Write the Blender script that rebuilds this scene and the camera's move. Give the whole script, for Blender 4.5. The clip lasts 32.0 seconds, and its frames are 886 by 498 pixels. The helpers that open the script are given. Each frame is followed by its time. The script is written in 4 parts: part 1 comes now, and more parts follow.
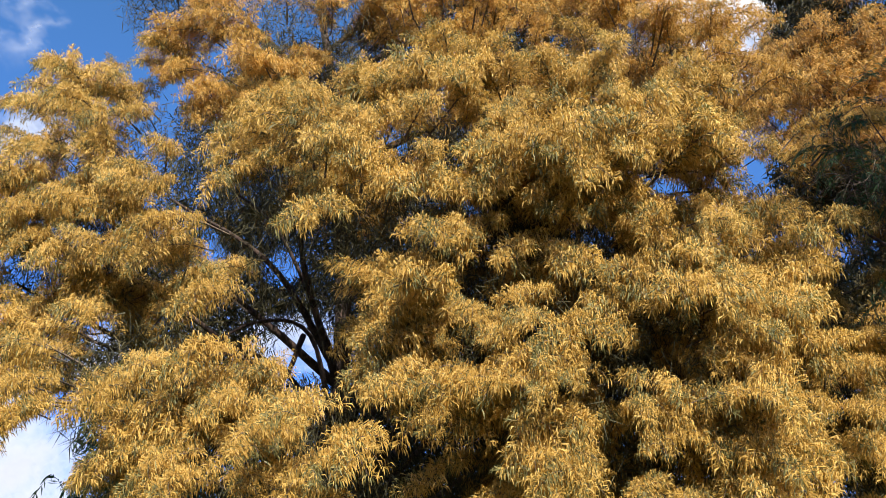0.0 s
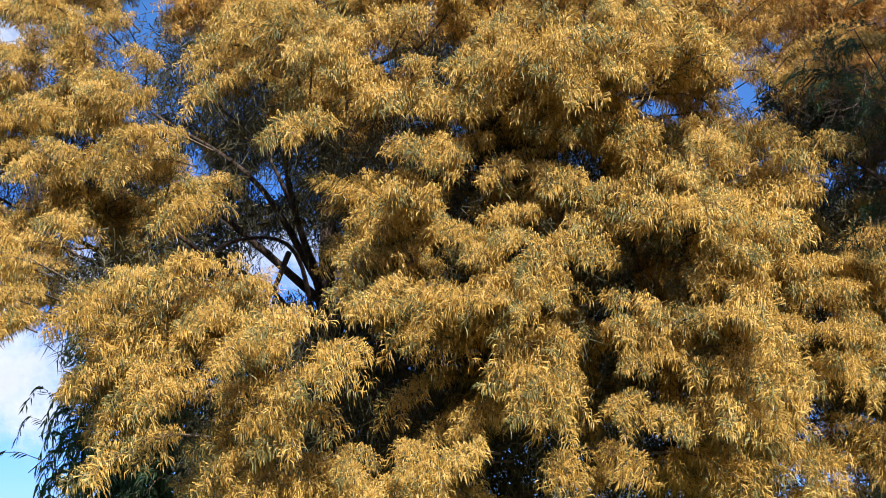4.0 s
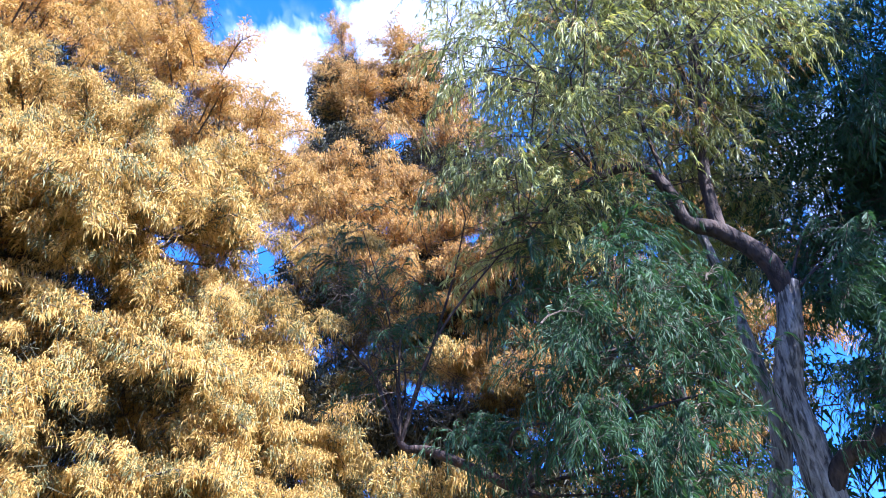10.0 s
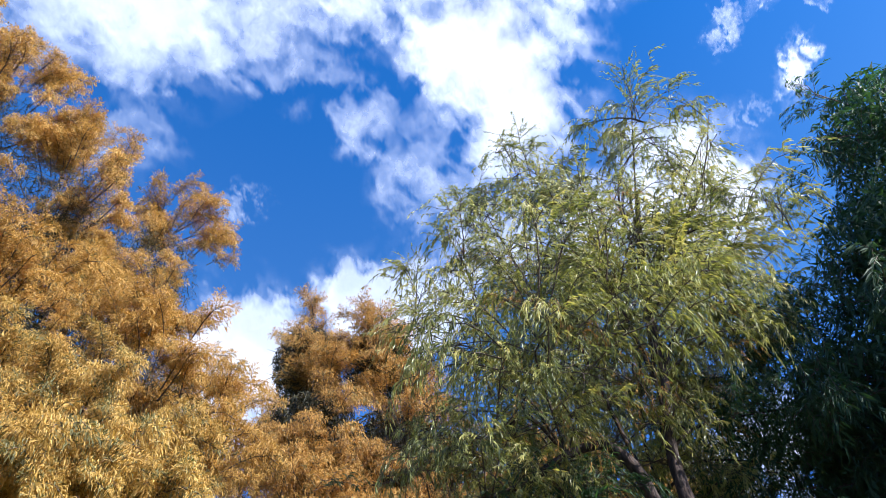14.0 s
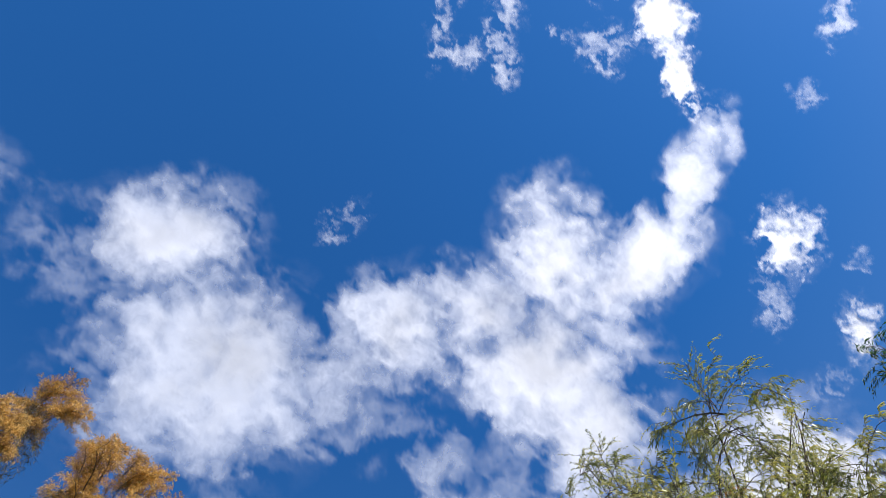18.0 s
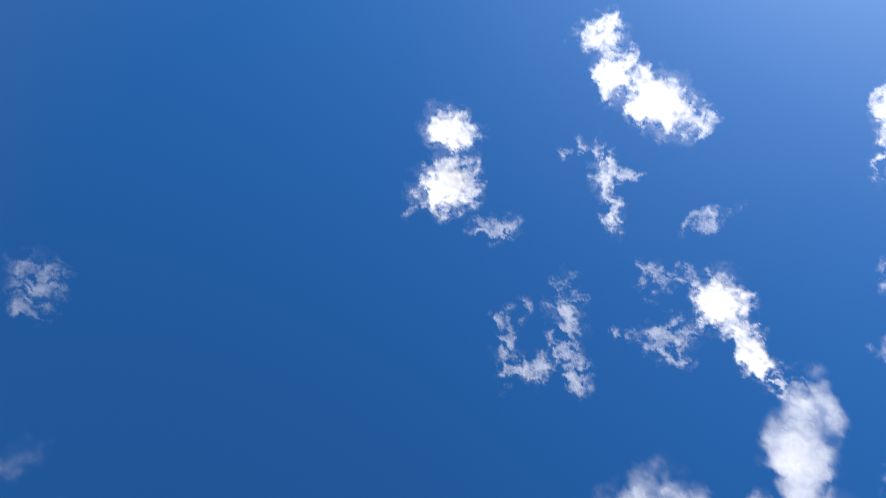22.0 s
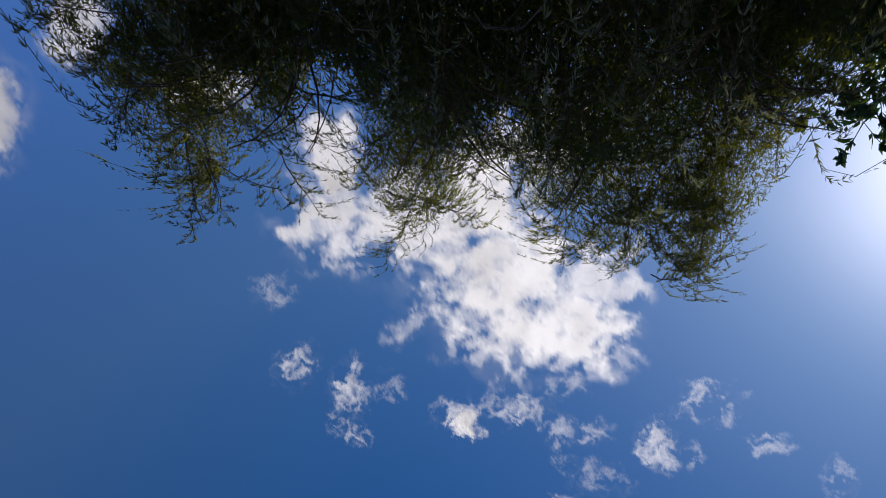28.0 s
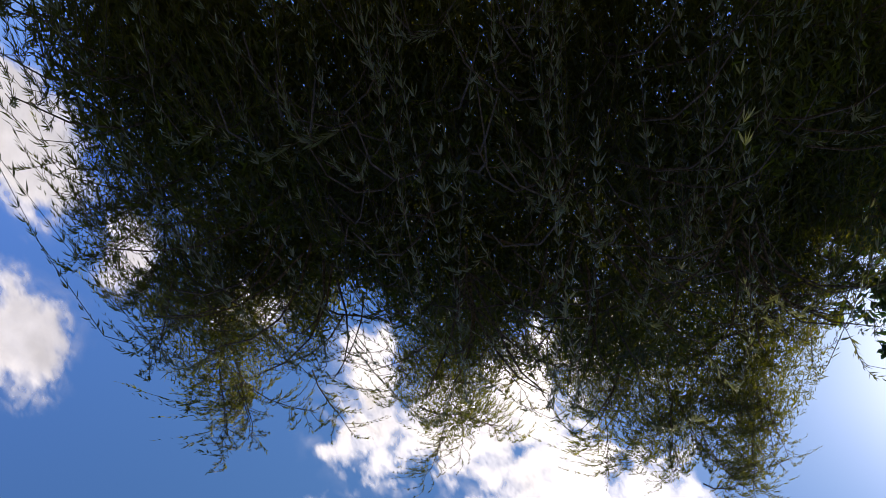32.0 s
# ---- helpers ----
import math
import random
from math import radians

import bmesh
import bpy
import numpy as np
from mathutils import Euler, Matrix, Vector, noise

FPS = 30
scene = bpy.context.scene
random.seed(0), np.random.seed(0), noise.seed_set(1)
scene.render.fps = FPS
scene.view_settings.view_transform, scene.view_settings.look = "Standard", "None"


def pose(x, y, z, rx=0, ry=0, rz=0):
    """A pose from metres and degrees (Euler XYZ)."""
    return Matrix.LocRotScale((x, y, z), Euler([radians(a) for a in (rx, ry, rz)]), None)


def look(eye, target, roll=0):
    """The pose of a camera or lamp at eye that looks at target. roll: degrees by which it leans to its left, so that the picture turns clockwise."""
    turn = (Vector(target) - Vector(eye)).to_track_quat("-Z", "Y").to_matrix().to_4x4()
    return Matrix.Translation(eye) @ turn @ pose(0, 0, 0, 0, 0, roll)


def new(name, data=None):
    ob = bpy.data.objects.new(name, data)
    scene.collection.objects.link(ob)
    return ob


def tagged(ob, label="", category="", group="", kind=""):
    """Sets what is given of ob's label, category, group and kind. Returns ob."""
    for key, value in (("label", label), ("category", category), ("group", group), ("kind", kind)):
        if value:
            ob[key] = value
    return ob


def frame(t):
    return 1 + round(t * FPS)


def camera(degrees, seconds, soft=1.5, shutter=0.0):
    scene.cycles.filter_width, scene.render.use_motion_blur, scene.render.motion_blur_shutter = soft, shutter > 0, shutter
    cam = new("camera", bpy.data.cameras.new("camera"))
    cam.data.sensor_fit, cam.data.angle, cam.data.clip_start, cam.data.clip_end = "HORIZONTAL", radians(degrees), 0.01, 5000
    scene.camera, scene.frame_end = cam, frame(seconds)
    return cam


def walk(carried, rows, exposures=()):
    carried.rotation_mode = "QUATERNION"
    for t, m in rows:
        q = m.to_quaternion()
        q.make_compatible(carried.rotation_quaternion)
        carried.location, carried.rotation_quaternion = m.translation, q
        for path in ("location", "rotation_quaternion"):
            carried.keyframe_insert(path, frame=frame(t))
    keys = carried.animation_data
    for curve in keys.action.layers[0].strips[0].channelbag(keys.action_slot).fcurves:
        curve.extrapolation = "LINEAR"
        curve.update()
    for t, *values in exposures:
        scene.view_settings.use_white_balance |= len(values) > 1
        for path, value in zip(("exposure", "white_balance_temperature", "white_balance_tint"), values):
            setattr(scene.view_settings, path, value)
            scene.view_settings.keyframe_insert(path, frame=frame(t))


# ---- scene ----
EYE = 1.6
# bearings and height angles below are told on a sight level that leans; this turns them upright
LEAN = Matrix.Rotation(radians(6.0), 3, 'X')
cam = camera(59.65, 32.0, soft=0.75)
# seconds and the camera's turn; it is held in one place and swung round
TURNS = [
    (0.0, 115.50, 0.45, 0.22),
    (0.5, 114.43, 0.30, -0.33),
    (1.0, 113.44, 0.24, -0.57),
    (1.5, 112.47, 0.18, -0.71),
    (2.0, 111.84, 0.11, -0.71),
    (2.5, 111.60, -0.06, -0.91),
    (4.5, 109.25, 0.14, -1.17),
    (5.0, 109.33, 0.19, -1.90),
    (5.5, 109.45, 1.05, -4.43),
    (6.0, 109.75, 1.62, -8.80),
    (6.5, 110.30, 0.86, -14.39),
    (7.0, 111.05, 0.30, -19.39),
    (7.5, 111.66, 0.42, -23.82),
    (8.0, 112.07, 0.90, -28.39),
    (8.5, 113.25, 1.71, -32.13),
    (9.0, 115.63, 2.46, -35.51),
    (9.5, 117.77, 3.29, -37.29),
    (10.0, 119.43, 3.63, -38.00),
    (10.5, 121.73, 3.79, -38.29),
    (11.0, 123.61, 3.94, -38.82),
    (11.5, 126.03, 3.82, -38.99),
    (12.0, 128.22, 3.78, -39.15),
    (12.5, 130.70, 3.95, -39.70),
    (13.0, 133.13, 4.02, -40.24),
    (13.5, 135.96, 4.04, -40.44),
    (14.0, 139.30, 4.07, -40.82),
    (14.5, 143.10, 3.77, -40.74),
    (16.5, 155.08, 5.04, -33.92),
    (17.0, 158.59, 4.96, -31.82),
    (17.5, 161.69, 4.96, -30.41),
    (18.0, 164.80, 4.66, -29.10),
    (18.5, 167.85, 4.19, -28.01),
    (19.0, 169.64, 3.40, -26.49),
    (19.5, 172.04, 3.11, -24.60),
    (20.0, 176.65, 2.48, -22.08),
    (20.5, 179.69, 1.33, -21.79),
    (21.0, -177.05, 0.83, -20.97),
    (21.5, -173.91, -0.15, -20.00),
    (22.0, -171.27, -0.33, -19.93),
    (22.5, -168.38, -0.82, -19.86),
    (23.0, -164.96, -1.66, -19.98),
    (23.5, -162.09, -1.80, -19.86),
    (24.0, -158.88, -2.27, -20.24),
    (24.5, -155.53, -3.22, -20.67),
    (25.0, -151.86, -3.94, -20.86),
    (25.5, -148.18, -4.83, -21.36),
    (26.0, -144.98, -5.60, -21.70),
    (26.5, -141.92, -6.63, -22.27),
    (28.5, -131.88, -9.33, -23.00),
    (29.0, -129.61, -9.92, -23.24),
    (29.5, -128.42, -10.28, -23.57),
    (30.0, -126.72, -10.65, -23.82),
    (30.5, -125.01, -11.10, -23.58),
    (31.0, -122.99, -11.74, -23.54),
    (31.5, -120.73, -11.98, -23.42),
    (32.0, -118.79, -12.68, -23.52),
]
EXPOSURES = [(0.0, 1.46, 6800, 8), (3.0, 1.46, 6650, 8), (5.0, 1.48, 6150, 8), (6.0, 1.98, 5000, 14), (7.0, 2.38, 4520, 18), (9.5, 2.5, 4880, 18), (12.0, 2.3, 5450, 14), (14.0, 1.62, 5900, 10), (17.0, 1.15, 6500, 10),
             (21.0, 0.75, 6500, 10), (23.5, 0.85, 6500, 10), (26.0, -0.12, 6700, 12), (29.0, 0.26, 6900, 13), (32.0, 0.74, 7400, 15)]
# seconds and how far the arm has swayed from the standpoint
SWAY = [(0.0, 0, 0, 0), (18.0, 0, 0, 0), (22.0, -0.083, 0.146, 0.055), (25.0, -0.083, 0.146, 0.055), (26.5, -0.095, 0.112, 0.038), (28.5, -0.043, 0.040, 0.013), (30.0, 0, 0, 0), (32.0, 0, 0, 0)]


def swayed(t):
    at = [np.interp(t, [r[0] for r in SWAY], [r[k] for r in SWAY]) for k in (1, 2, 3)]
    return at[0], at[1], EYE + at[2]


walk(cam, [(t, pose(*swayed(t), rx, ry, rz)) for t, rx, ry, rz in TURNS], EXPOSURES)

# ---- sky and sun ----
SUN_AZ, SUN_EL = radians(165.8), radians(35.8)
sun_way = Vector((math.cos(SUN_EL) * math.sin(SUN_AZ), math.cos(SUN_EL) * math.cos(SUN_AZ), math.sin(SUN_EL)))
world = bpy.data.worlds.new("sky")
scene.world = world
world.use_nodes = True
wn, wl = world.node_tree.nodes, world.node_tree.links
sky = wn.new("ShaderNodeTexSky")
sky.sky_type = 'NISHITA'
sky.sun_disc = False
sky.sun_elevation, sky.sun_rotation = SUN_EL, SUN_AZ
sky.altitude, sky.air_density, sky.dust_density, sky.ozone_density = 300, 0.9, 0.4, 6.0
deep = wn.new("ShaderNodeMix")
deep.data_type, deep.blend_type = 'RGBA', 'MULTIPLY'
deep.inputs[0].default_value = 1.0
wl.new(sky.outputs[0], deep.inputs[6])
rise, height, low_sky = wn.new("ShaderNodeTexCoord"), wn.new("ShaderNodeSeparateXYZ"), wn.new("ShaderNodeValToRGB")
wl.new(rise.outputs["Generated"], height.inputs[0])
wl.new(height.outputs[2], low_sky.inputs[0])
low_sky.color_ramp.elements[0].position, low_sky.color_ramp.elements[0].color = 0.05, (0.30, 0.42, 0.83, 1)
low_sky.color_ramp.elements[1].position, low_sky.color_ramp.elements[1].color = 0.40, (0.42, 0.65, 0.94, 1)
for at, tone in ((0.66, (0.52, 0.80, 0.96, 1)), (0.87, (0.215, 0.68, 1.0, 1))):
    low_sky.color_ramp.elements.new(at).color = tone
wl.new(low_sky.outputs[0], deep.inputs[7])
# white forward glare of the haze round the sun
co, near, power, warm, haze = wn.new("ShaderNodeTexCoord"), wn.new("ShaderNodeVectorMath"), wn.new("ShaderNodeMath"), wn.new("ShaderNodeVectorMath"), wn.new("ShaderNodeVectorMath")
near.operation, near.inputs[1].default_value = 'DOT_PRODUCT', sun_way
wl.new(co.outputs["Generated"], near.inputs[0])
power.operation, power.inputs[1].default_value = 'POWER', 110.0
wl.new(near.outputs["Value"], power.inputs[0])
warm.operation, warm.inputs[0].default_value = 'SCALE', (1.0, 0.89, 0.97)
gain = wn.new("ShaderNodeMath")
gain.operation, gain.inputs[1].default_value = 'MULTIPLY', 7.0
wl.new(power.outputs[0], gain.inputs[0])
haze.operation = 'ADD'
wide, veil = wn.new("ShaderNodeMath"), wn.new("ShaderNodeMath")
wide.operation, wide.inputs[1].default_value = 'POWER', 11.0
veil.operation, veil.inputs[1].default_value = 'MULTIPLY_ADD', 1.05
wl.new(near.outputs["Value"], wide.inputs[0])
wl.new(wide.outputs[0], veil.inputs[0])
wl.new(gain.outputs[0], veil.inputs[2])
wl.new(veil.outputs[0], warm.inputs["Scale"])
wl.new(warm.outputs[0], haze.inputs[1])
wl.new(deep.outputs[2], haze.inputs[0])
wl.new(haze.outputs[0], wn["Background"].inputs[0])
wn["Background"].inputs[1].default_value = 0.10
lamp = bpy.data.lights.new("sun", 'SUN')
lamp.energy, lamp.angle, lamp.color = 4.2, radians(0.53), (1.0, 0.94, 0.84)
new("sun", lamp).matrix_world = look(sun_way * 60, (0, 0, 0))


# ---- materials ----
def material(name, rough=0.6):
    m = bpy.data.materials.new(name)
    m.use_nodes = True
    n, l = m.node_tree.nodes, m.node_tree.links
    b = n["Principled BSDF"]
    b.inputs["Roughness"].default_value = rough
    return m, n, l, b


def ramp(n, l, source, stops):
    r = n.new("ShaderNodeValToRGB")
    while len(r.color_ramp.elements) < len(stops):
        r.color_ramp.elements.new(0.5)
    for e, (at, c) in zip(r.color_ramp.elements, stops):
        e.position, e.color = at, (*c, 1)
    l.new(source, r.inputs[0])
    return r.outputs[0]


def leaf_material(name, stops, through_colour, share=0.35, rough=0.45, per_branch=0.35):
    """Thin leaf: each leaf has its own tone, each branch a tint of its own, and light shines through."""
    m, n, l, b = material(name, rough)
    geo, info = n.new("ShaderNodeNewGeometry"), n.new("ShaderNodeObjectInfo")
    mix = n.new("ShaderNodeMath")
    mix.operation = 'MULTIPLY_ADD'
    mix.inputs[1].default_value = 1 - per_branch
    low = n.new("ShaderNodeMath")
    low.operation = 'MULTIPLY'
    low.inputs[1].default_value = per_branch
    l.new(info.outputs["Random"], low.inputs[0])
    l.new(geo.outputs["Random Per Island"], mix.inputs[0])
    l.new(low.outputs[0], mix.inputs[2])
    colour = ramp(n, l, mix.outputs[0], stops)
    l.new(colour, b.inputs["Base Color"])
    b.inputs["Specular IOR Level"].default_value = 0.35
    t = n.new("ShaderNodeBsdfTranslucent")
    tint = n.new("ShaderNodeMix")
    tint.data_type, tint.blend_type = 'RGBA', 'MULTIPLY'
    tint.inputs[0].default_value = 1.0
    tint.inputs[7].default_value = (*through_colour, 1)
    l.new(colour, tint.inputs[6])
    l.new(tint.outputs[2], t.inputs[0])
    add = n.new("ShaderNodeMixShader")
    add.inputs[0].default_value = share
    l.new(b.outputs[0], add.inputs[1])
    l.new(t.outputs[0], add.inputs[2])
    l.new(add.outputs[0], n["Material Output"].inputs[0])
    return m


def bark_material(name, dark, pale, scale=9.0):
    m, n, l, b = material(name, 0.9)
    co, mp, nz, fine = (n.new(k) for k in ("ShaderNodeTexCoord", "ShaderNodeMapping", "ShaderNodeTexNoise", "ShaderNodeTexNoise"))
    l.new(co.outputs["Object"], mp.inputs[0])
    mp.inputs["Scale"].default_value = (scale, scale, scale * 0.22)
    l.new(mp.outputs[0], nz.inputs[0])
    nz.inputs["Scale"].default_value, nz.inputs["Detail"].default_value, nz.inputs["Distortion"].default_value = 1.6, 7, 0.6
    l.new(co.outputs["Object"], fine.inputs[0])
    fine.inputs["Scale"].default_value, fine.inputs["Detail"].default_value = 60, 5
    l.new(ramp(n, l, nz.outputs[0], [(0.38, dark), (0.50, tuple((a + c) / 2 for a, c in zip(dark, pale))), (0.64, pale)]), b.inputs["Base Color"])
    mul = n.new("ShaderNodeMath")
    mul.operation = 'MULTIPLY_ADD'
    mul.inputs[1].default_value = 0.25
    l.new(fine.outputs[0], mul.inputs[0])
    l.new(nz.outputs[0], mul.inputs[2])
    bump = n.new("ShaderNodeBump")
    bump.inputs["Strength"].default_value, bump.inputs["Distance"].default_value = 0.9, 0.03
    l.new(mul.outputs[0], bump.inputs["Height"])
    l.new(bump.outputs[0], b.inputs["Normal"])
    return m


GOLD = leaf_material("golden_branchlet", [(0.0, (0.22, 0.125, 0.026)), (0.25, (0.45, 0.275, 0.062)), (0.6, (0.60, 0.39, 0.105)), (1.0, (0.72, 0.51, 0.18))], (1.05, 1.02, 0.75), 0.40, 0.6)
OLIVE = leaf_material("olive_branchlet", [(0.0, (0.07, 0.065, 0.022)), (0.5, (0.15, 0.14, 0.05)), (1.0, (0.27, 0.235, 0.09))], (1.0, 1.0, 0.5), 0.25, 0.6)
RUST = leaf_material("rusty_branchlet", [(0.0, (0.15, 0.066, 0.012)), (0.4, (0.42, 0.235, 0.055)), (1.0, (0.66, 0.41, 0.12))], (1.1, 0.95, 0.65), 0.4, 0.6)
AMBER = leaf_material("amber_branchlet", [(0.0, (0.20, 0.105, 0.019)), (0.3, (0.45, 0.262, 0.057)), (1.0, (0.68, 0.44, 0.125))], (1.1, 0.95, 0.65), 0.38, 0.6)
GREEN = leaf_material("green_leaf", [(0.0, (0.055, 0.075, 0.032)), (0.3, (0.17, 0.19, 0.07)), (0.65, (0.41, 0.40, 0.13)), (1.0, (0.66, 0.54, 0.22))], (1.1, 1.1, 0.45), 0.40, 0.36, 0.5)
# dark green with shade put into the colour; doubles as GREEN's shaded copy
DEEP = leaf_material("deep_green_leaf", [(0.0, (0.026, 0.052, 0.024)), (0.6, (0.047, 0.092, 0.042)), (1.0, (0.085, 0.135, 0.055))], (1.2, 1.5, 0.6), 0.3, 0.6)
# willow leaf darkened for the side away from the sun; tint glows through
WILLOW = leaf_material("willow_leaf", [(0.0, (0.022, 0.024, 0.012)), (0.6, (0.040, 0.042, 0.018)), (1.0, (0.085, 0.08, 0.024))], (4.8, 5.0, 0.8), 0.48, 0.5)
# own olive-brown, made darker to stand for shade in the crown's gaps
INNER = leaf_material("shaded_inner_branchlet", [(0.0, (0.018, 0.018, 0.010)), (0.4, (0.05, 0.046, 0.02)), (0.7, (0.11, 0.088, 0.034)), (1.0, (0.22, 0.155, 0.055))], (1.0, 0.95, 0.5), 0.2, 0.7)
# lighter copy of the willow leaf, light painted in for the front strands
PALE = leaf_material("pale_willow_leaf", [(0.0, (0.12, 0.145, 0.09)), (1.0, (0.25, 0.265, 0.18))], (1.3, 1.3, 0.5), 0.3, 0.5)
STRAW = leaf_material("pale_straw_branchlet", [(0.0, (0.20, 0.18, 0.075)), (1.0, (0.42, 0.37, 0.17))], (1.05, 1.05, 0.7), 0.35, 0.6)
BARK = bark_material("furrowed_grey_bark", (0.06, 0.048, 0.042), (0.40, 0.335, 0.29), 17)
BROWN = bark_material("dark_brown_bark", (0.020, 0.012, 0.010), (0.075, 0.046, 0.036), 14)
TWIG = bark_material("twig_bark", (0.05, 0.035, 0.022), (0.16, 0.12, 0.085), 30)


# ---- mesh helpers ----
rng = np.random.default_rng(7)


def unit(v):
    return v / np.maximum(np.linalg.norm(v, axis=-1, keepdims=True), 1e-9)


def mesh_of(name, verts, faces, mats, slots=None, smooth=False):
    me = bpy.data.meshes.new(name)
    me.from_pydata(verts.tolist(), [], faces if isinstance(faces, list) else faces.tolist())
    for m in mats:
        me.materials.append(m)
    if slots is not None:
        me.polygons.foreach_set("material_index", np.asarray(slots, dtype=np.int32))
    if smooth:
        me.polygons.foreach_set("use_smooth", np.ones(len(faces), dtype=bool))
    me.update()
    return me


def part(name, me, parent, m=None, label="", kind=""):
    ob = new(name, me)
    ob.parent = parent
    if m is not None:
        ob.matrix_basis = m
    return tagged(ob, label=label, kind=kind)


def needles(root, way, length, width):
    """Fine pointed branchlets, one triangle each."""
    n = len(root)
    side = unit(np.cross(way, rng.normal(size=(n, 3)))) * (width / 2)[:, None]
    v = np.stack([root - side, root + side, root + way * length[:, None]], 1).reshape(-1, 3)
    return v, np.arange(3 * n).reshape(-1, 3)


def leaflets(root, way, length, width, droop=0.15):
    """Narrow pointed leaves, folded along the middle and bent down, two triangles each."""
    n = len(root)
    side = unit(np.cross(way, rng.normal(size=(n, 3))))
    up = np.cross(side, way)
    mid = root + way * (length * 0.42)[:, None] + up * (width * 0.3)[:, None]
    tip = root + way * length[:, None] + np.array([0, 0, -1.0]) * (length * droop)[:, None]
    v = np.stack([root, mid + side * (width / 2)[:, None], tip, mid - side * (width / 2)[:, None]], 1).reshape(-1, 3)
    return v, (np.arange(n)[:, None, None] * 4 + np.array([[0, 1, 2], [0, 2, 3]])[None]).reshape(-1, 3)


def spline(points, count):
    """Catmull-Rom curve through the points."""
    p = np.array(points, float)
    p = np.vstack([2 * p[0] - p[1], p, 2 * p[-1] - p[-2]])
    out = []
    for t in np.linspace(0, len(p) - 3 - 1e-6, count):
        i = int(t)
        u, (a, b, c, d) = t - i, p[i:i + 4]
        out.append(0.5 * (2 * b + (c - a) * u + (2 * a - 5 * b + 4 * c - d) * u * u + (3 * b - a - 3 * c + d) * u ** 3))
    return np.array(out)


def tube(points, r0, r1, rings=10, sides=7, rough=0.06, furrow=0.0, closed=True, power=1.0):
    """A tapered limb through the points, uneven, with lengthwise furrows where asked."""
    c = spline(points, rings)
    tan = unit(np.gradient(c, axis=0))
    ref = np.array([0.31, 0.95, 0.05]) if abs(tan[:, 2]).mean() > 0.6 else np.array([0, 0, 1.0])
    a = unit(np.cross(tan, ref))
    b = np.cross(tan, a)
    ang = np.linspace(0, 2 * math.pi, sides, endpoint=False)
    rad = r0 + (r1 - r0) * np.linspace(0, 1, rings) ** power
    wob = 1 + rough * rng.normal(size=(rings, sides))
    if furrow:
        ph = rng.uniform(0, 6, 3)
        z = np.linspace(0, 1, rings)[:, None]
        wob = wob + furrow * (np.sin(9 * ang + ph[0] + 2.5 * np.sin(7 * z + ph[1])) + 0.7 * np.sin(17 * ang + ph[2] + 3 * np.sin(11 * z)) + 0.5 * np.sin(3 * ang + 6 * z))
    v = c[:, None] + rad[:, None, None] * wob[..., None] * (np.cos(ang)[None, :, None] * a[:, None] + np.sin(ang)[None, :, None] * b[:, None])
    v = v.reshape(-1, 3)
    f = [[i * sides + j, i * sides + (j + 1) % sides, (i + 1) * sides + (j + 1) % sides, (i + 1) * sides + j] for i in range(rings - 1) for j in range(sides)]
    if closed:
        v = np.vstack([v, c[-1] + tan[-1] * r1 * 0.3])
        top = len(v) - 1
        f += [[(rings - 1) * sides + j, (rings - 1) * sides + (j + 1) % sides, top, top] for j in range(sides)]
    return v, f


def tidy(f):
    return [list(dict.fromkeys(q)) for q in f]


def limb_mesh(name, mat, *args, **kw):
    v, f = tube(*args, **kw)
    me = bpy.data.meshes.new(name)
    me.from_pydata(v.tolist(), [], tidy(f))
    me.materials.append(mat)
    me.polygons.foreach_set("use_smooth", np.ones(len(me.polygons), dtype=bool))
    me.update()
    return me


def join(pieces):
    """Pieces of (verts, quads, slot) as one."""
    vs, fs, ss, at = [], [], [], 0
    for v, f, s in pieces:
        vs.append(v)
        fs.append(np.asarray(f) + at)
        ss.append(np.full(len(f), s))
        at += len(v)
    return np.vstack(vs), [q for f in fs for q in f.tolist()], np.concatenate(ss)


def thin(points, r0, r1, rings=5):
    v, f = tube(points, r0, r1, rings, 4, 0.05, closed=False)
    return v, np.array(f)


# ---- the kinds of leafy branch; each grows along +x, z is up ----
def curls(root, way, length, width, sag):
    """Fine curved strands that start along way and bend down: a strip of two pieces with a pointed end."""
    n = len(root)
    side = unit(np.cross(way, rng.normal(size=(n, 3))))
    mid = root + way * (length * 0.55)[:, None]
    tip = mid + unit(way * (1 - sag)[:, None] + np.array([0, 0, -1.0]) * sag[:, None]) * (length * 0.45)[:, None]
    h = side * (width / 2)[:, None]
    v = np.stack([root, mid + h, tip, mid - h], 1).reshape(-1, 3)
    at = np.arange(n)[:, None] * 4
    return v, np.vstack([at + [0, 1, 3], at + [3, 1, 2]])


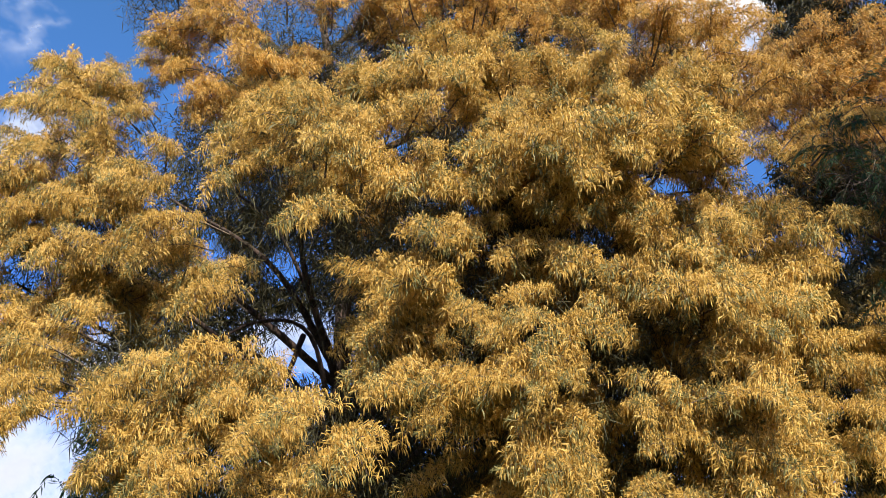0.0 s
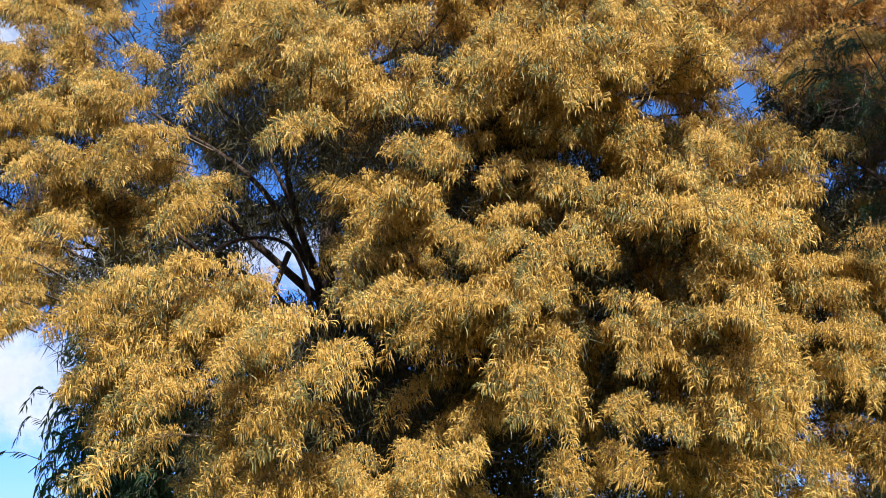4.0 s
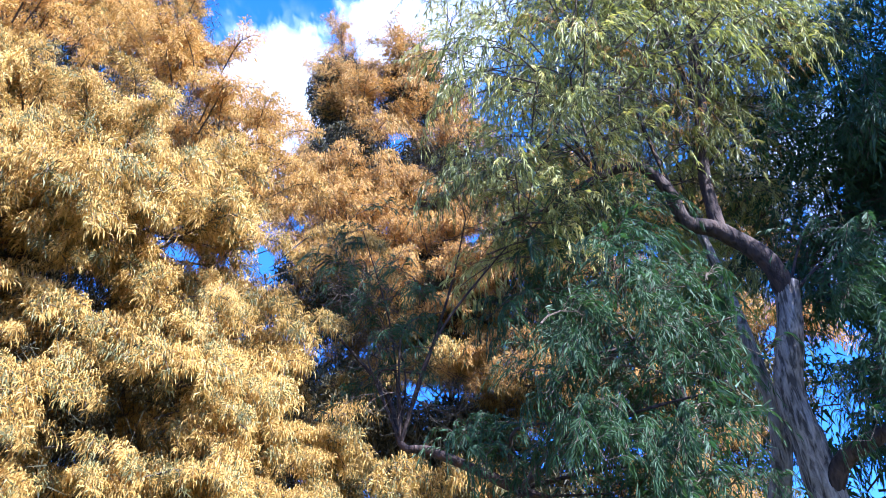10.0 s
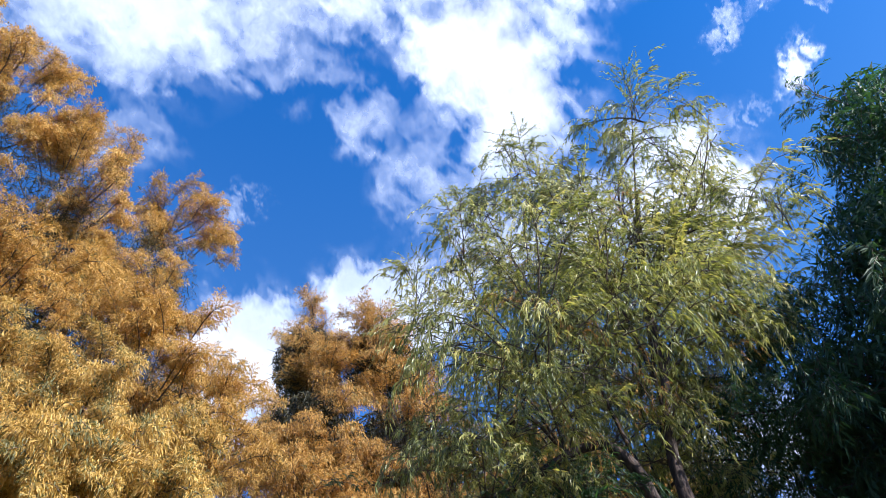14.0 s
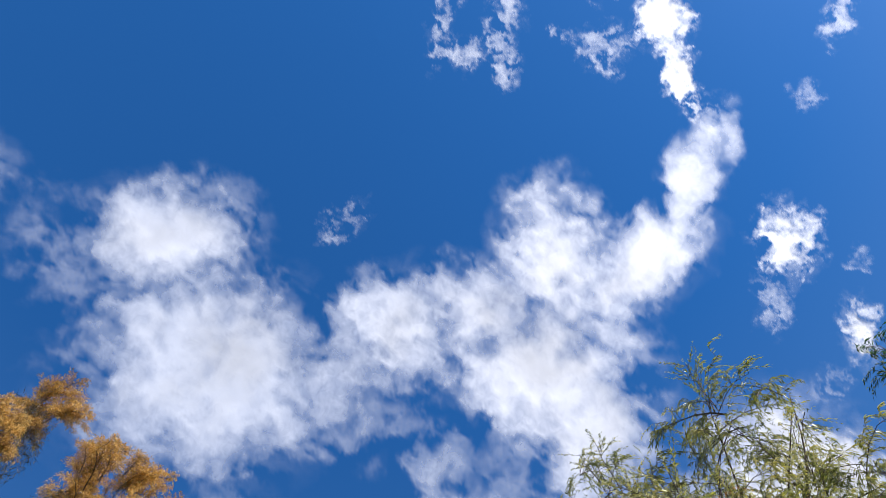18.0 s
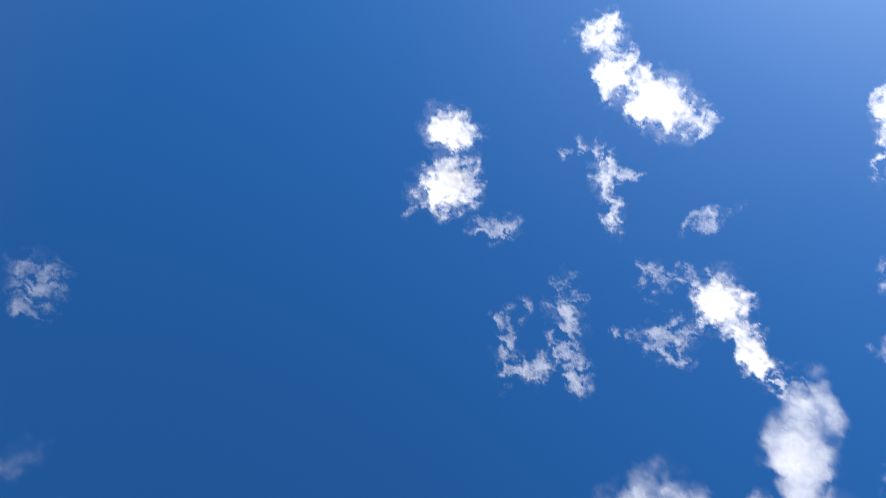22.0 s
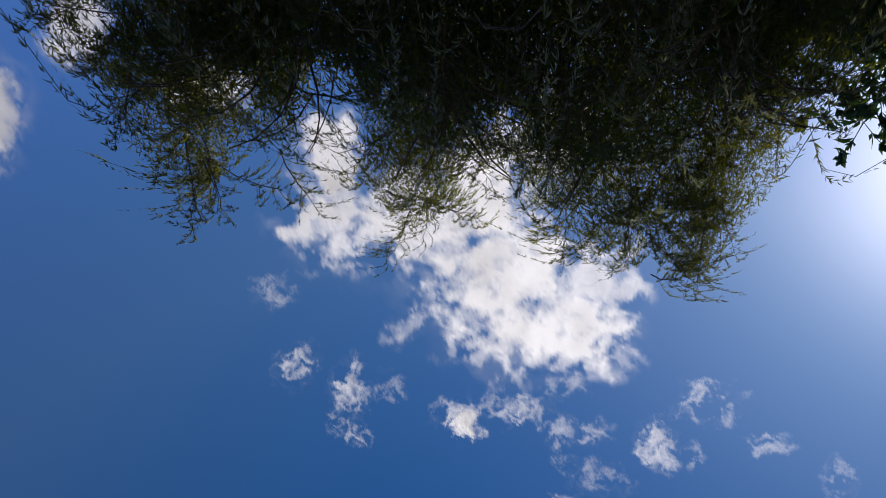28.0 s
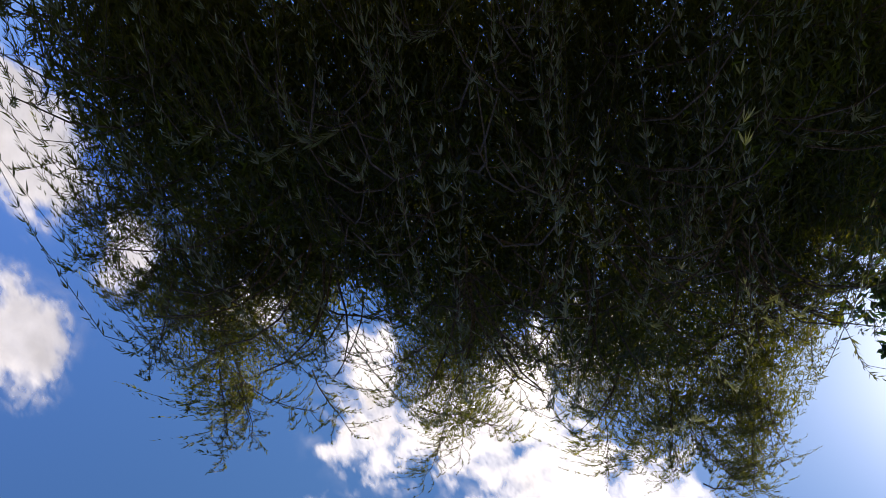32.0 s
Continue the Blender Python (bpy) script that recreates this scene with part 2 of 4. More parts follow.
def tasselled_branch(shoots, strands, lean, greens=0.2, thick=1.0, rise=0.14):
    """She-oak branch: an arching axis with side shoots, all thickly set with fine strands that curl down."""
    axis = spline([(0, 0, 0), (0.38, 0.02, rise), (0.72, -0.02, rise * 0.8), (1.0, 0.0, -0.16 + rise * 0.4)], 30)
    pieces = [(*thin(axis[::7], 0.014, 0.005), 2)]
    stems = [(axis[7:], 1.3)]
    for k in range(shoots):
        s = 0.18 + 0.74 * (k + rng.uniform(0.1, 0.9)) / shoots
        base = axis[int(s * 29)]
        yaw = (1 if k % 2 else -1) * rng.uniform(0.45, 1.15)
        ln = rng.uniform(0.24, 0.42) * (1.2 - 0.5 * s)
        way = np.array([math.cos(yaw), math.sin(yaw) + lean, 0])
        c = spline([base, base + way * ln * 0.5 + [0, 0, 0.05], base + way * ln + [0, 0, rng.uniform(-0.16, 0.02)]], 14)
        pieces.append((*thin(c[::4], 0.005, 0.002, 4), 2))
        stems.append((c, 1.0))
    for c, share in stems:
        n = int(strands * share * rng.uniform(0.8, 1.2))
        i = rng.integers(0, len(c), n)
        tan = unit(np.gradient(c, axis=0))[i]
        out = unit(np.cross(tan, rng.normal(size=(n, 3))) + [0, 0, 0.12])
        way = unit(out * 0.85 + tan * rng.uniform(0.2, 0.9, n)[:, None])
        root = c[i] + out * rng.uniform(0.0, 0.03, n)[:, None] + rng.normal(size=(n, 3)) * 0.012
        ln, wd = thick * rng.uniform(0.06, 0.115, n), thick * rng.uniform(0.0075, 0.0112, n)
        green = rng.random(n) < greens * (2.4 if rng.random() < 0.25 else 0.35)
        sag = rng.uniform(0.55, 0.98, n)
        for sel, slot in ((~green, 0), (green, 1)):
            if sel.any():
                pieces.append((*curls(root[sel], way[sel], ln[sel], wd[sel], sag[sel]), slot))
    # a few stiff pale shoots that stand up
    n = 8
    p0 = axis[rng.integers(10, 29, n)]
    pieces.append((*needles(p0, unit(rng.normal(size=(n, 3)) * 0.22 + [0.3, 0, 1.0]), rng.uniform(0.14, 0.3, n), np.full(n, 0.009)), 1))
    return join(pieces)


def drooping_branch(twigs, leaves, droop, leaf_len=0.105, leaf_wid=0.011, hang=0.5, flat=0.0, rise=0.0):
    """Branch with arching side twigs and narrow, pointed, hanging leaves."""
    axis = spline([(0, 0, 0), (0.35, 0.03, 0.10 + rise * 0.5), (0.75, -0.02, 0.08 + rise), (1.1, 0.02, -0.12 + rise)], 30)
    pieces = [(*thin(axis[::7], 0.012, 0.004), 1)]
    for k in range(twigs):
        s = rng.uniform(0.12, 1.0)
        base = axis[int(s * 29)]
        yaw = rng.uniform(-1.3, 1.3)
        ln = rng.uniform(0.35, 0.65)
        way = np.array([math.cos(yaw), math.sin(yaw), 0])
        mid = base + way * ln * 0.5 + [0, 0, rng.uniform(0.0, 0.14)]
        tip = base + way * ln * 0.85 + [0, 0, rng.uniform(-1.2, 0.05) * ln * droop]
        c = spline([base, mid, tip], 24)
        pieces.append((*thin(c[::6], 0.004, 0.002, 4), 1))
        i = rng.integers(4, 24, leaves)
        tan = unit(np.gradient(c, axis=0))[i]
        out = unit(rng.normal(size=(leaves, 3)))
        # flat sprays bear their leaves in two rows, one on each side of the twig
        rows = unit(np.cross(tan, [0, 0, 1.0])) * rng.choice([-1.0, 1.0], leaves)[:, None]
        out = unit(out * (1 - flat) + rows * flat)
        d = unit(tan * 0.7 + out * 0.55 + np.array([0, 0, -hang]))
        pieces.append((*leaflets(c[i], d, leaf_len * rng.uniform(0.7, 1.3, leaves), leaf_wid * rng.uniform(0.8, 1.4, leaves), 0.2), 0))
    return join(pieces)


def hanging_branch(strands, leaves, length, lean):
    """Willow branch: an arch from which long leafy strands hang."""
    axis = spline([(0, 0, 0), (0.4, 0.0, 0.16), (0.8, 0.03, 0.10), (1.15, 0, -0.15)], 30)
    pieces = [(*thin(axis[::7], 0.012, 0.004), 1)]
    for k in range(strands):
        base = axis[rng.integers(4, 30)]
        ln = length * rng.uniform(0.5, 1.2)
        out = rng.normal(size=2) * 0.16
        c = spline([base, base + [0.14 + out[0], out[1], 0.02], base + [0.2 + out[0] * 1.5 + lean * ln * 0.4, out[1] * 1.5, -0.45 * ln], base + [0.2 + out[0] * 1.5 + lean * ln, out[1] * 1.6, -ln]], 40)
        pieces.append((*thin(c[::8], 0.0032, 0.0015, 5), 1))
        i = rng.integers(3, 40, leaves)
        tan = unit(np.gradient(c, axis=0))[i]
        d = unit(tan * 0.85 + unit(rng.normal(size=(leaves, 3))) * 0.5)
        pieces.append((*leaflets(c[i], d, rng.uniform(0.045, 0.085, leaves), rng.uniform(0.007, 0.0115, leaves), 0.1), 0))
    return join(pieces)


def kinds(name, mats, count, maker, *args, **kw):
    """Several shapes of one kind of branch, each as its wood and its leaves. The last material is the wood's."""
    made, bark = [], len(mats) - 1
    for _ in range(count):
        v, f, slots = maker(*args, **kw)
        halves = []
        for sel, mesh_name in ((slots == bark, name), (slots != bark, "leaves")):
            keep = [q for q, on in zip(f, sel) if on]
            used = np.unique(np.concatenate([np.array(q) for q in keep])) if keep else np.zeros(0, int)
            to = np.zeros(len(v), int)
            to[used] = np.arange(len(used))
            halves.append(mesh_of(mesh_name, v[used], [to[q].tolist() for q in keep], mats, slots[sel]) if keep else None)
        made.append(halves)
    return made


def branch(name, halves, tree, m):
    ob = part(name, halves[0], tree, m)
    if halves[1]:
        part("leaves", halves[1], ob, kind="stuff")


def spot(az, el, d):
    """Place from bearing and height angle as seen from the standpoint, at a level distance."""
    a, e = radians(az), radians(el)
    w = LEAN @ Vector((math.sin(a) * math.cos(e), math.cos(a) * math.cos(e), math.sin(e)))
    return np.array(w) * (d / math.hypot(w.x, w.y)) + [0, 0, EYE]


def turn_to(way, up_tilt=0.0, roll=0.0):
    yaw = math.atan2(way[1], way[0])
    return Euler((roll, -up_tilt, yaw)).to_matrix().to_4x4()


def in_gap(q, gaps, k=1.0):
    q = LEAN.transposed() @ Vector(q - [0, 0, EYE])
    az, el = math.degrees(math.atan2(q[0], q[1])), math.degrees(math.atan2(q[2], math.hypot(q[0], q[1])))
    return any(((az - g[0]) / g[2]) ** 2 + ((el - g[1]) / g[3]) ** 2 < k * k for g in gaps)


def grow(tree, lobes, meshes, total, bark, trunk_top, scale=(0.8, 1.15), front=0.75, gaps=(), limb_r=(0.05, 0.015), tilt=(-0.2, 0.6), inner=0.2, name="leafy_branch", fill=0, fill_mat=None, fill_size=(0.22, 0.03), lump=0.0, core=0.78, clump=1, spread=0.3):
    """Boughs spread over rounded lobes of the crown, a limb from the trunk to every lobe, and the shaded inner leaves."""
    base = np.array(tree.location)
    weight = np.array([r * r + r * v for *_, r, v in lobes])
    share = np.maximum(1, np.round(total * weight / weight.sum())).astype(int)
    inside = []
    for (az, el, d, r, v), n in zip(lobes, share):
        c = spot(az, el, d)
        away = unit(np.array([c[0], c[1], 0.0]))
        t0 = trunk_top(c)
        bow = (t0 + c) / 2 + np.array([rng.uniform(-0.3, 0.3), rng.uniform(-0.3, 0.3), rng.uniform(0.0, 0.5)])
        me = limb_mesh("limb", bark, [t0 - base, bow - base, c - base], limb_r[0] * rng.uniform(0.8, 1.2), limb_r[1], rings=12, sides=7, rough=0.05)
        part("limb", me, tree)
        made, buried, step, size = 0, 0, int(rng.integers(0, 500)), np.array([r, r, v])
        spin = rng.uniform(0, 6.28)
        turn, left = None, 0
        while made < n:
            if left == 0:
                # evenly spread directions: a golden-angle spiral, shaken a little; each carries a clump of boughs
                step += 1
                zz = 1 - 2 * ((step * 0.754877) % 1.0)
                aa = spin + step * 2.39996
                turn = unit(np.array([math.cos(aa) * math.sqrt(1 - zz * zz), math.sin(aa) * math.sqrt(1 - zz * zz), zz]) + rng.normal(size=3) * 0.08)
                if turn[2] < -0.75 or (turn @ away > (-0.1 if front > 0.9 else 0.1) and rng.random() < front):
                    continue
                left = clump
                k0 = rng.uniform(0.35, 0.75) if rng.random() < inner else rng.uniform(1 - lump, 1 + lump)
            left -= 1
            u = unit(turn + (rng.normal(size=3) * [1, 1, 0.8] * spread / r if clump > 1 else 0))
            k = k0 * (rng.uniform(0.94, 1.06) if clump > 1 else 1)
            s = rng.uniform(*scale)
            at = c + u * size * k - unit(u * [1, 1, 0.3]) * [0.9 * s, 0.9 * s, 0.45 * s]
            made += 1
            tip = c + u * size * k * 0.9
            if in_gap(tip, gaps):
                continue
            if k > 0.8 and any((((tip - spot(*o[:3])) / np.array([o[3], o[3], o[4]])) ** 2).sum() < 0.48 for o in lobes if o[:3] != (az, el, d)):
                buried += 1
                if buried < 4 * n:
                    made -= 1
                continue
            m = Matrix.Translation(at - base) @ turn_to(u + rng.normal(size=3) * 0.2, np.clip(u[2], -0.3, 1) * tilt[1] + tilt[0] + rng.normal() * 0.12, rng.normal() * 0.2) @ Matrix.Scale(s, 4)
            branch(name, meshes[rng.integers(len(meshes))], tree, m)
        if fill:
            q = c + unit(rng.normal(size=(int(fill * r * v), 3))) * size * (rng.uniform(0, 1, (int(fill * r * v), 1)) ** 0.4) * core
            q = [p for p in q if not in_gap(p, [g for g in gaps if g[4]], rng.uniform(0.45, 1.0)) and not (in_gap(p, gaps, 1.0) and math.hypot(p[0], p[1]) < d - 0.15 * r)]
            inside.append(np.array(q).reshape(-1, 3))
    if fill:
        p = np.vstack(inside)
        n = len(p)
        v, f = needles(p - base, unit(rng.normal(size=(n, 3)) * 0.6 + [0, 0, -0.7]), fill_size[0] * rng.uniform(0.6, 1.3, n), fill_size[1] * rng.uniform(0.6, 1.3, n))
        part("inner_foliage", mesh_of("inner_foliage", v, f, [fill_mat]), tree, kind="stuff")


def tree_root(name, x, y, label, category="tree"):
    ob = new(name)
    ob.location = (x, y, 0)
    bpy.context.view_layer.update()
    return tagged(ob, label=label, category=category)


# ---- ground ----
m, n, l, b = material("dry_grass_ground", 0.95)
nz = n.new("ShaderNodeTexNoise")
nz.inputs["Scale"].default_value, nz.inputs["Detail"].default_value = 1.3, 9
co = n.new("ShaderNodeTexCoord")
l.new(co.outputs["Object"], nz.inputs[0])
l.new(ramp(n, l, nz.outputs[0], [(0.3, (0.09, 0.075, 0.04)), (0.5, (0.10, 0.11, 0.04)), (0.7, (0.17, 0.15, 0.07))]), b.inputs["Base Color"])
g = np.concatenate([-np.geomspace(2000, 1, 24), [0], np.geomspace(1, 2000, 24)])
gx, gy = np.meshgrid(g, g)
gz = 0.03 * np.sin(gx * 1.7) * np.cos(gy * 1.3) * (np.hypot(gx, gy) < 60)
k = len(g)
gf = np.array([[i * k + j, i * k + j + 1, (i + 1) * k + j + 1, (i + 1) * k + j] for i in range(k - 1) for j in range(k - 1)])
tagged(new("ground", mesh_of("ground", np.stack([gx, gy, gz], -1).reshape(-1, 3), gf, [m], smooth=True)), "dry grassy ground under the trees", "ground", kind="structure")

# ---- clouds, far up ----
SKY_R = 1800.0


def lattice(ix, iy):
    h = (ix.astype(np.int64) * 374761393 + iy.astype(np.int64) * 668265263) & 0x7fffffff
    h = ((h ^ (h >> 13)) * 1274126177) & 0x7fffffff
    return ((h ^ (h >> 16)) & 0xffff) / 65535.0


def value_noise(x, y):
    ix, iy = np.floor(x), np.floor(y)
    fx, fy = x - ix, y - iy
    fx, fy = fx * fx * (3 - 2 * fx), fy * fy * (3 - 2 * fy)
    ix, iy = ix.astype(int), iy.astype(int)
    top = lattice(ix, iy) * (1 - fx) + lattice(ix + 1, iy) * fx
    low = lattice(ix, iy + 1) * (1 - fx) + lattice(ix + 1, iy + 1) * fx
    return top * (1 - fy) + low * fy


def fbm(x, y, octaves=6, gain=0.55):
    out, amp, norm = 0, 1.0, 0
    for o in range(octaves):
        out = out + amp * value_noise(x + 17.3 * o, y - 9.1 * o)
        norm += amp
        amp *= gain
        x, y = 1.6 * x + 1.2 * y, -1.2 * x + 1.6 * y
    return out / norm


def cloud_material():
    m = bpy.data.materials.new("glowing_sunlit_cloud")
    m.use_nodes = True
    n, l = m.node_tree.nodes, m.node_tree.links
    n.remove(n["Principled BSDF"])
    at, co, nz = n.new("ShaderNodeAttribute"), n.new("ShaderNodeTexCoord"), n.new("ShaderNodeTexNoise")
    at.attribute_name = "puff"
    l.new(co.outputs["Object"], nz.inputs[0])
    nz.inputs["Scale"].default_value, nz.inputs["Detail"].default_value, nz.inputs["Roughness"].default_value, nz.inputs["Distortion"].default_value = 0.04, 8, 0.52, 1.4
    # thin cloud is torn further by fine noise: cover = puff + 1.2 * (noise - 0.5) * puff * (1.08 - puff)
    calc = {}
    for key, op in (("rest", 'SUBTRACT'), ("edge", 'MULTIPLY'), ("mid", 'SUBTRACT'), ("cut", 'MULTIPLY'), ("gain", 'MULTIPLY'), ("cover", 'ADD')):
        calc[key] = n.new("ShaderNodeMath")
        calc[key].operation = op
    calc["cover"].use_clamp = True
    calc["rest"].inputs[0].default_value = 1.08
    l.new(at.outputs["Fac"], calc["rest"].inputs[1])
    l.new(at.outputs["Fac"], calc["edge"].inputs[0])
    l.new(calc["rest"].outputs[0], calc["edge"].inputs[1])
    l.new(nz.outputs[0], calc["mid"].inputs[0])
    calc["mid"].inputs[1].default_value = 0.5
    l.new(calc["mid"].outputs[0], calc["cut"].inputs[0])
    l.new(calc["edge"].outputs[0], calc["cut"].inputs[1])
    l.new(calc["cut"].outputs[0], calc["gain"].inputs[0])
    calc["gain"].inputs[1].default_value = 1.2
    l.new(calc["gain"].outputs[0], calc["cover"].inputs[0])
    l.new(at.outputs["Fac"], calc["cover"].inputs[1])
    glow, thru, clear = n.new("ShaderNodeEmission"), n.new("ShaderNodeBsdfTranslucent"), n.new("ShaderNodeBsdfTransparent")
    glow.inputs[0].default_value = (1.0, 0.985, 0.96, 1)
    far = n.new("ShaderNodeAttribute")
    far.attribute_name = "glow"
    l.new(far.outputs["Fac"], glow.inputs[1])
    dense = n.new("ShaderNodeAttribute")
    dense.attribute_name = "shine"
    l.new(dense.outputs["Color"], thru.inputs[0])
    body, out = n.new("ShaderNodeAddShader"), n.new("ShaderNodeMixShader")
    l.new(glow.outputs[0], body.inputs[0])
    l.new(thru.outputs[0], body.inputs[1])
    l.new(calc["cover"].outputs[0], out.inputs[0])
    l.new(clear.outputs[0], out.inputs[1])
    l.new(body.outputs[0], out.inputs[2])
    l.new(out.outputs[0], n["Material Output"].inputs[0])
    m.cycles.emission_sampling = 'NONE'
    return m


# emission that stands in for sunlight on cloud, and the translucent tone
CLOUD_GLOW, CLOUD_THRU = 0.11, 0.62
CLOUD = cloud_material()


def cloud(label, puffs, crisp=False):
    """A cloud from soft puffs: east and north of the zenith in degrees, two radii, turn, weight; torn by noise."""
    p = np.array(puffs)
    step = 0.22 if p[:, 2].max() > 3 else 0.1
    reach = 2.0 * np.maximum(p[:, 2], p[:, 3])
    x0, x1, y0, y1 = (p[:, 0] - reach).min(), (p[:, 0] + reach).max(), (p[:, 1] - reach).min(), (p[:, 1] + reach).max()
    u, v = np.meshgrid(np.arange(x0, x1, step), np.arange(y0, y1, step))
    small = p[:, 2].max() < 3
    bend, fw = (1.9, 1.0) if small else (2.6, 0.35)
    wu = u + bend * (fbm(u * fw + 40, v * fw, 6, 0.58) - 0.5)
    wv = v + bend * (fbm(u * fw, v * fw + 70, 6, 0.58) - 0.5)
    s, body = np.zeros_like(u), np.zeros_like(u)
    for a, b, r1, r2, turn, w in puffs:
        c, q = math.cos(radians(turn)), math.sin(radians(turn))
        dx, dy = wu - a, wv - b
        e = (((dx * c + dy * q) / r1) ** 2 + ((dy * c - dx * q) / r2) ** 2) * (1.35 if small else 1.25)
        puff = w * np.exp(-0.8 * e)
        body = np.where(puff > s, w, body)
        s = np.maximum(s, puff) + 0.06 * w * np.exp(-1.5 * e)
    fq, tear = (0.8, 2.0) if small else (0.32, 1.5)
    fine = 0.56 if small or crisp else 0.49
    torn = 0.6 * fbm(wu * fq, wv * fq, 7, fine) + 0.4 * fbm(u * 2.2 * fq + 31 + 1.2 * wv, v * 2.2 * fq - 12 - 0.8 * wu, 6, fine)
    # thin cloud is drawn out into threads: the crests of a warped noise
    threads = 1 - 2.1 * np.abs(2 * fbm(wu * 1.1 * fq + 5, wv * 1.7 * fq + 23, 6, 0.55) - 1)
    faint = np.clip(1.25 - 1.1 * body, 0, 1)
    torn = torn + (0.30 * faint + 0.10) * (threads - 0.5)
    if crisp:
        den = np.clip((s + 2.0 * (torn - 0.5) - 0.36) / 0.55, 0, 1) * np.clip(s * 5 - 0.4, 0, 1)
    else:
        den = np.clip((s + tear * (torn - 0.5) - (0.30 if small else 0.20)) / (0.8 if small else 0.95), 0, 1) * np.clip(s * 5 - 0.4, 0, 1)
    # a thin veil hangs round it
    den = np.maximum(den, np.clip(s - 0.10, 0, 0.6) * np.clip(1.6 * threads - 0.3 + 1.4 * (torn - 0.5), 0, 1) * 0.30)
    den = 0.97 * den ** 1.1 * (1.6 - 0.6 * den) * np.clip(1.35 * body - 0.25, 0.2, 1)
    thick = np.clip(s, 0, 1.2) * den
    lump = thick * (0.4 + 1.2 * fbm(u * 0.5 + 9, v * 0.5 + 5, 4))
    zen, az = np.radians(np.hypot(u, v)), np.arctan2(u, v)
    r = SKY_R - 14 * np.tanh(s) - (4 if small else 1) * lump
    xyz = np.stack([r * np.sin(zen) * np.sin(az), r * np.sin(zen) * np.cos(az), r * np.cos(zen) + EYE], -1).reshape(-1, 3)
    h, w = u.shape
    on = den > 0.004
    cell = on[:-1, :-1] | on[1:, :-1] | on[:-1, 1:] | on[1:, 1:]
    i, j = np.nonzero(cell)
    f = np.stack([i * w + j, i * w + j + 1, (i + 1) * w + j + 1, (i + 1) * w + j], 1)
    used, inv = np.unique(f, return_inverse=True)
    me = mesh_of("cloud", xyz[used], inv.reshape(f.shape), [CLOUD], smooth=True)
    me.attributes.new("puff", 'FLOAT', 'POINT').data.foreach_set("value", den.reshape(-1)[used].astype(np.float32))
    # self-shade painted in: the thicker the cloud, the darker its translucent colour
    deep_in = np.clip(np.tanh(s) * (0.2 + 1.7 * fbm(u * 0.35 + 3, v * 0.35 + 8, 5)) - 0.5, 0, 1)
    me.attributes.new("shine", 'FLOAT', 'POINT').data.foreach_set("value", (CLOUD_THRU * (1 - 0.5 * deep_in)).reshape(-1)[used].astype(np.float32))
    # emission imitates scattered sunlight: raised on cloud that lies away from the sun
    turn_off = (unit(xyz[used] - [0, 0, EYE]) @ np.array(sun_way))
    me.attributes.new("glow", 'FLOAT', 'POINT').data.foreach_set("value", (CLOUD_GLOW + 0.19 * np.clip((0.42 - turn_off) / 0.5, 0, 1)).astype(np.float32))
    tagged(new("cloud", me), label, "cloud", "clouds in the sky", "structure")


cloud("large bright white cumulus cloud bank", [(-6.6, 19.1, 5.0, 3.5, -28, 1.1), (0.3, 26.7, 8.0, 6.4, -26, 1.2), (-11.3, 22.5, 4.4, 3.6, -27, 0.55), (3.7, 35.9, 4.7, 3.6, -23, 0.55), (8.3, 22.6, 4.6, 5.0, -29, 0.75), (11.6, 17.4, 5.1, 3.8, -30, 0.9), (15.5, 14.6, 6.0, 3.4, -31, 0.95), (21.5, 14.8, 6.4, 5.0, -33, 1), (26.9, 17.2, 4.7, 5.3, -34, 1), (25.3, 25.5, 3.9, 4.4, -32, 0.6), (18.6, 7.2, 3.5, 4.6, -33, 0.9), (24.4, 4.4, 5.1, 2.6, -69, 1), (24.3, -1.6, 1.6, 4.1, -8, 0.8), (24.8, -6.7, 0.7, 1.8, -23, 0.6), (18.5, 24.9, 2.6, 2.9, -30, 0.65), (11.8, 25.4, 4.7, 2.9, -29, 0.55)])
cloud("small ragged white cloud", [(31.9, -1.8, 2.0, 2.5, -36, 0.95), (33.3, 2.6, 1.2, 1.9, -37, 0.5), (36.3, -3.1, 0.7, 0.8, -37, 0.4)])
cloud("small bright tufted cloud", [(38.6, 1.1, 1.1, 2.2, -39, 0.9), (39.1, 5.4, 1.7, 1.2, -69, 0.42)])
cloud("rounded white cumulus cloud", [(40.9, 10.2, 3.8, 3.3, -40, 1.1), (41.0, 15.1, 3.4, 2.7, -40, 0.9)], crisp=True)
cloud("low white cumulus cloud", [(20.9, 44.6, 5.4, 4.7, -31, 1.7), (27.0, 35.2, 4.4, 2.9, -37, 1.6), (30.0, 33.7, 3.7, 3.3, -38, 1.3), (32.1, 30.4, 2.3, 2.9, -40, 1)], crisp=True)
cloud("faint small wisp of cloud", [(4.0, 12.5, 2.3, 1.1, -65, 0.5)])
cloud("faint small wisp of cloud", [(14.5, 35.6, 2.2, 1.7, -53, 0.5)])
cloud("small double-lobed puffy white cloud", [(-5.8, -16.6, 1.7, 1.5, -21, 1.15), (-4.6, -12.7, 2.1, 1.9, -21, 1.25), (-6.2, -10.4, 0.8, 0.9, -21, 0.4)])
cloud("thin torn streak of cloud", [(6.6, -16.5, 0.9, 3.2, -31, 0.75), (3.4, -18.3, 1.3, 0.7, -44, 0.5), (7.6, -17.5, 1.0, 0.6, -19, 0.5)])
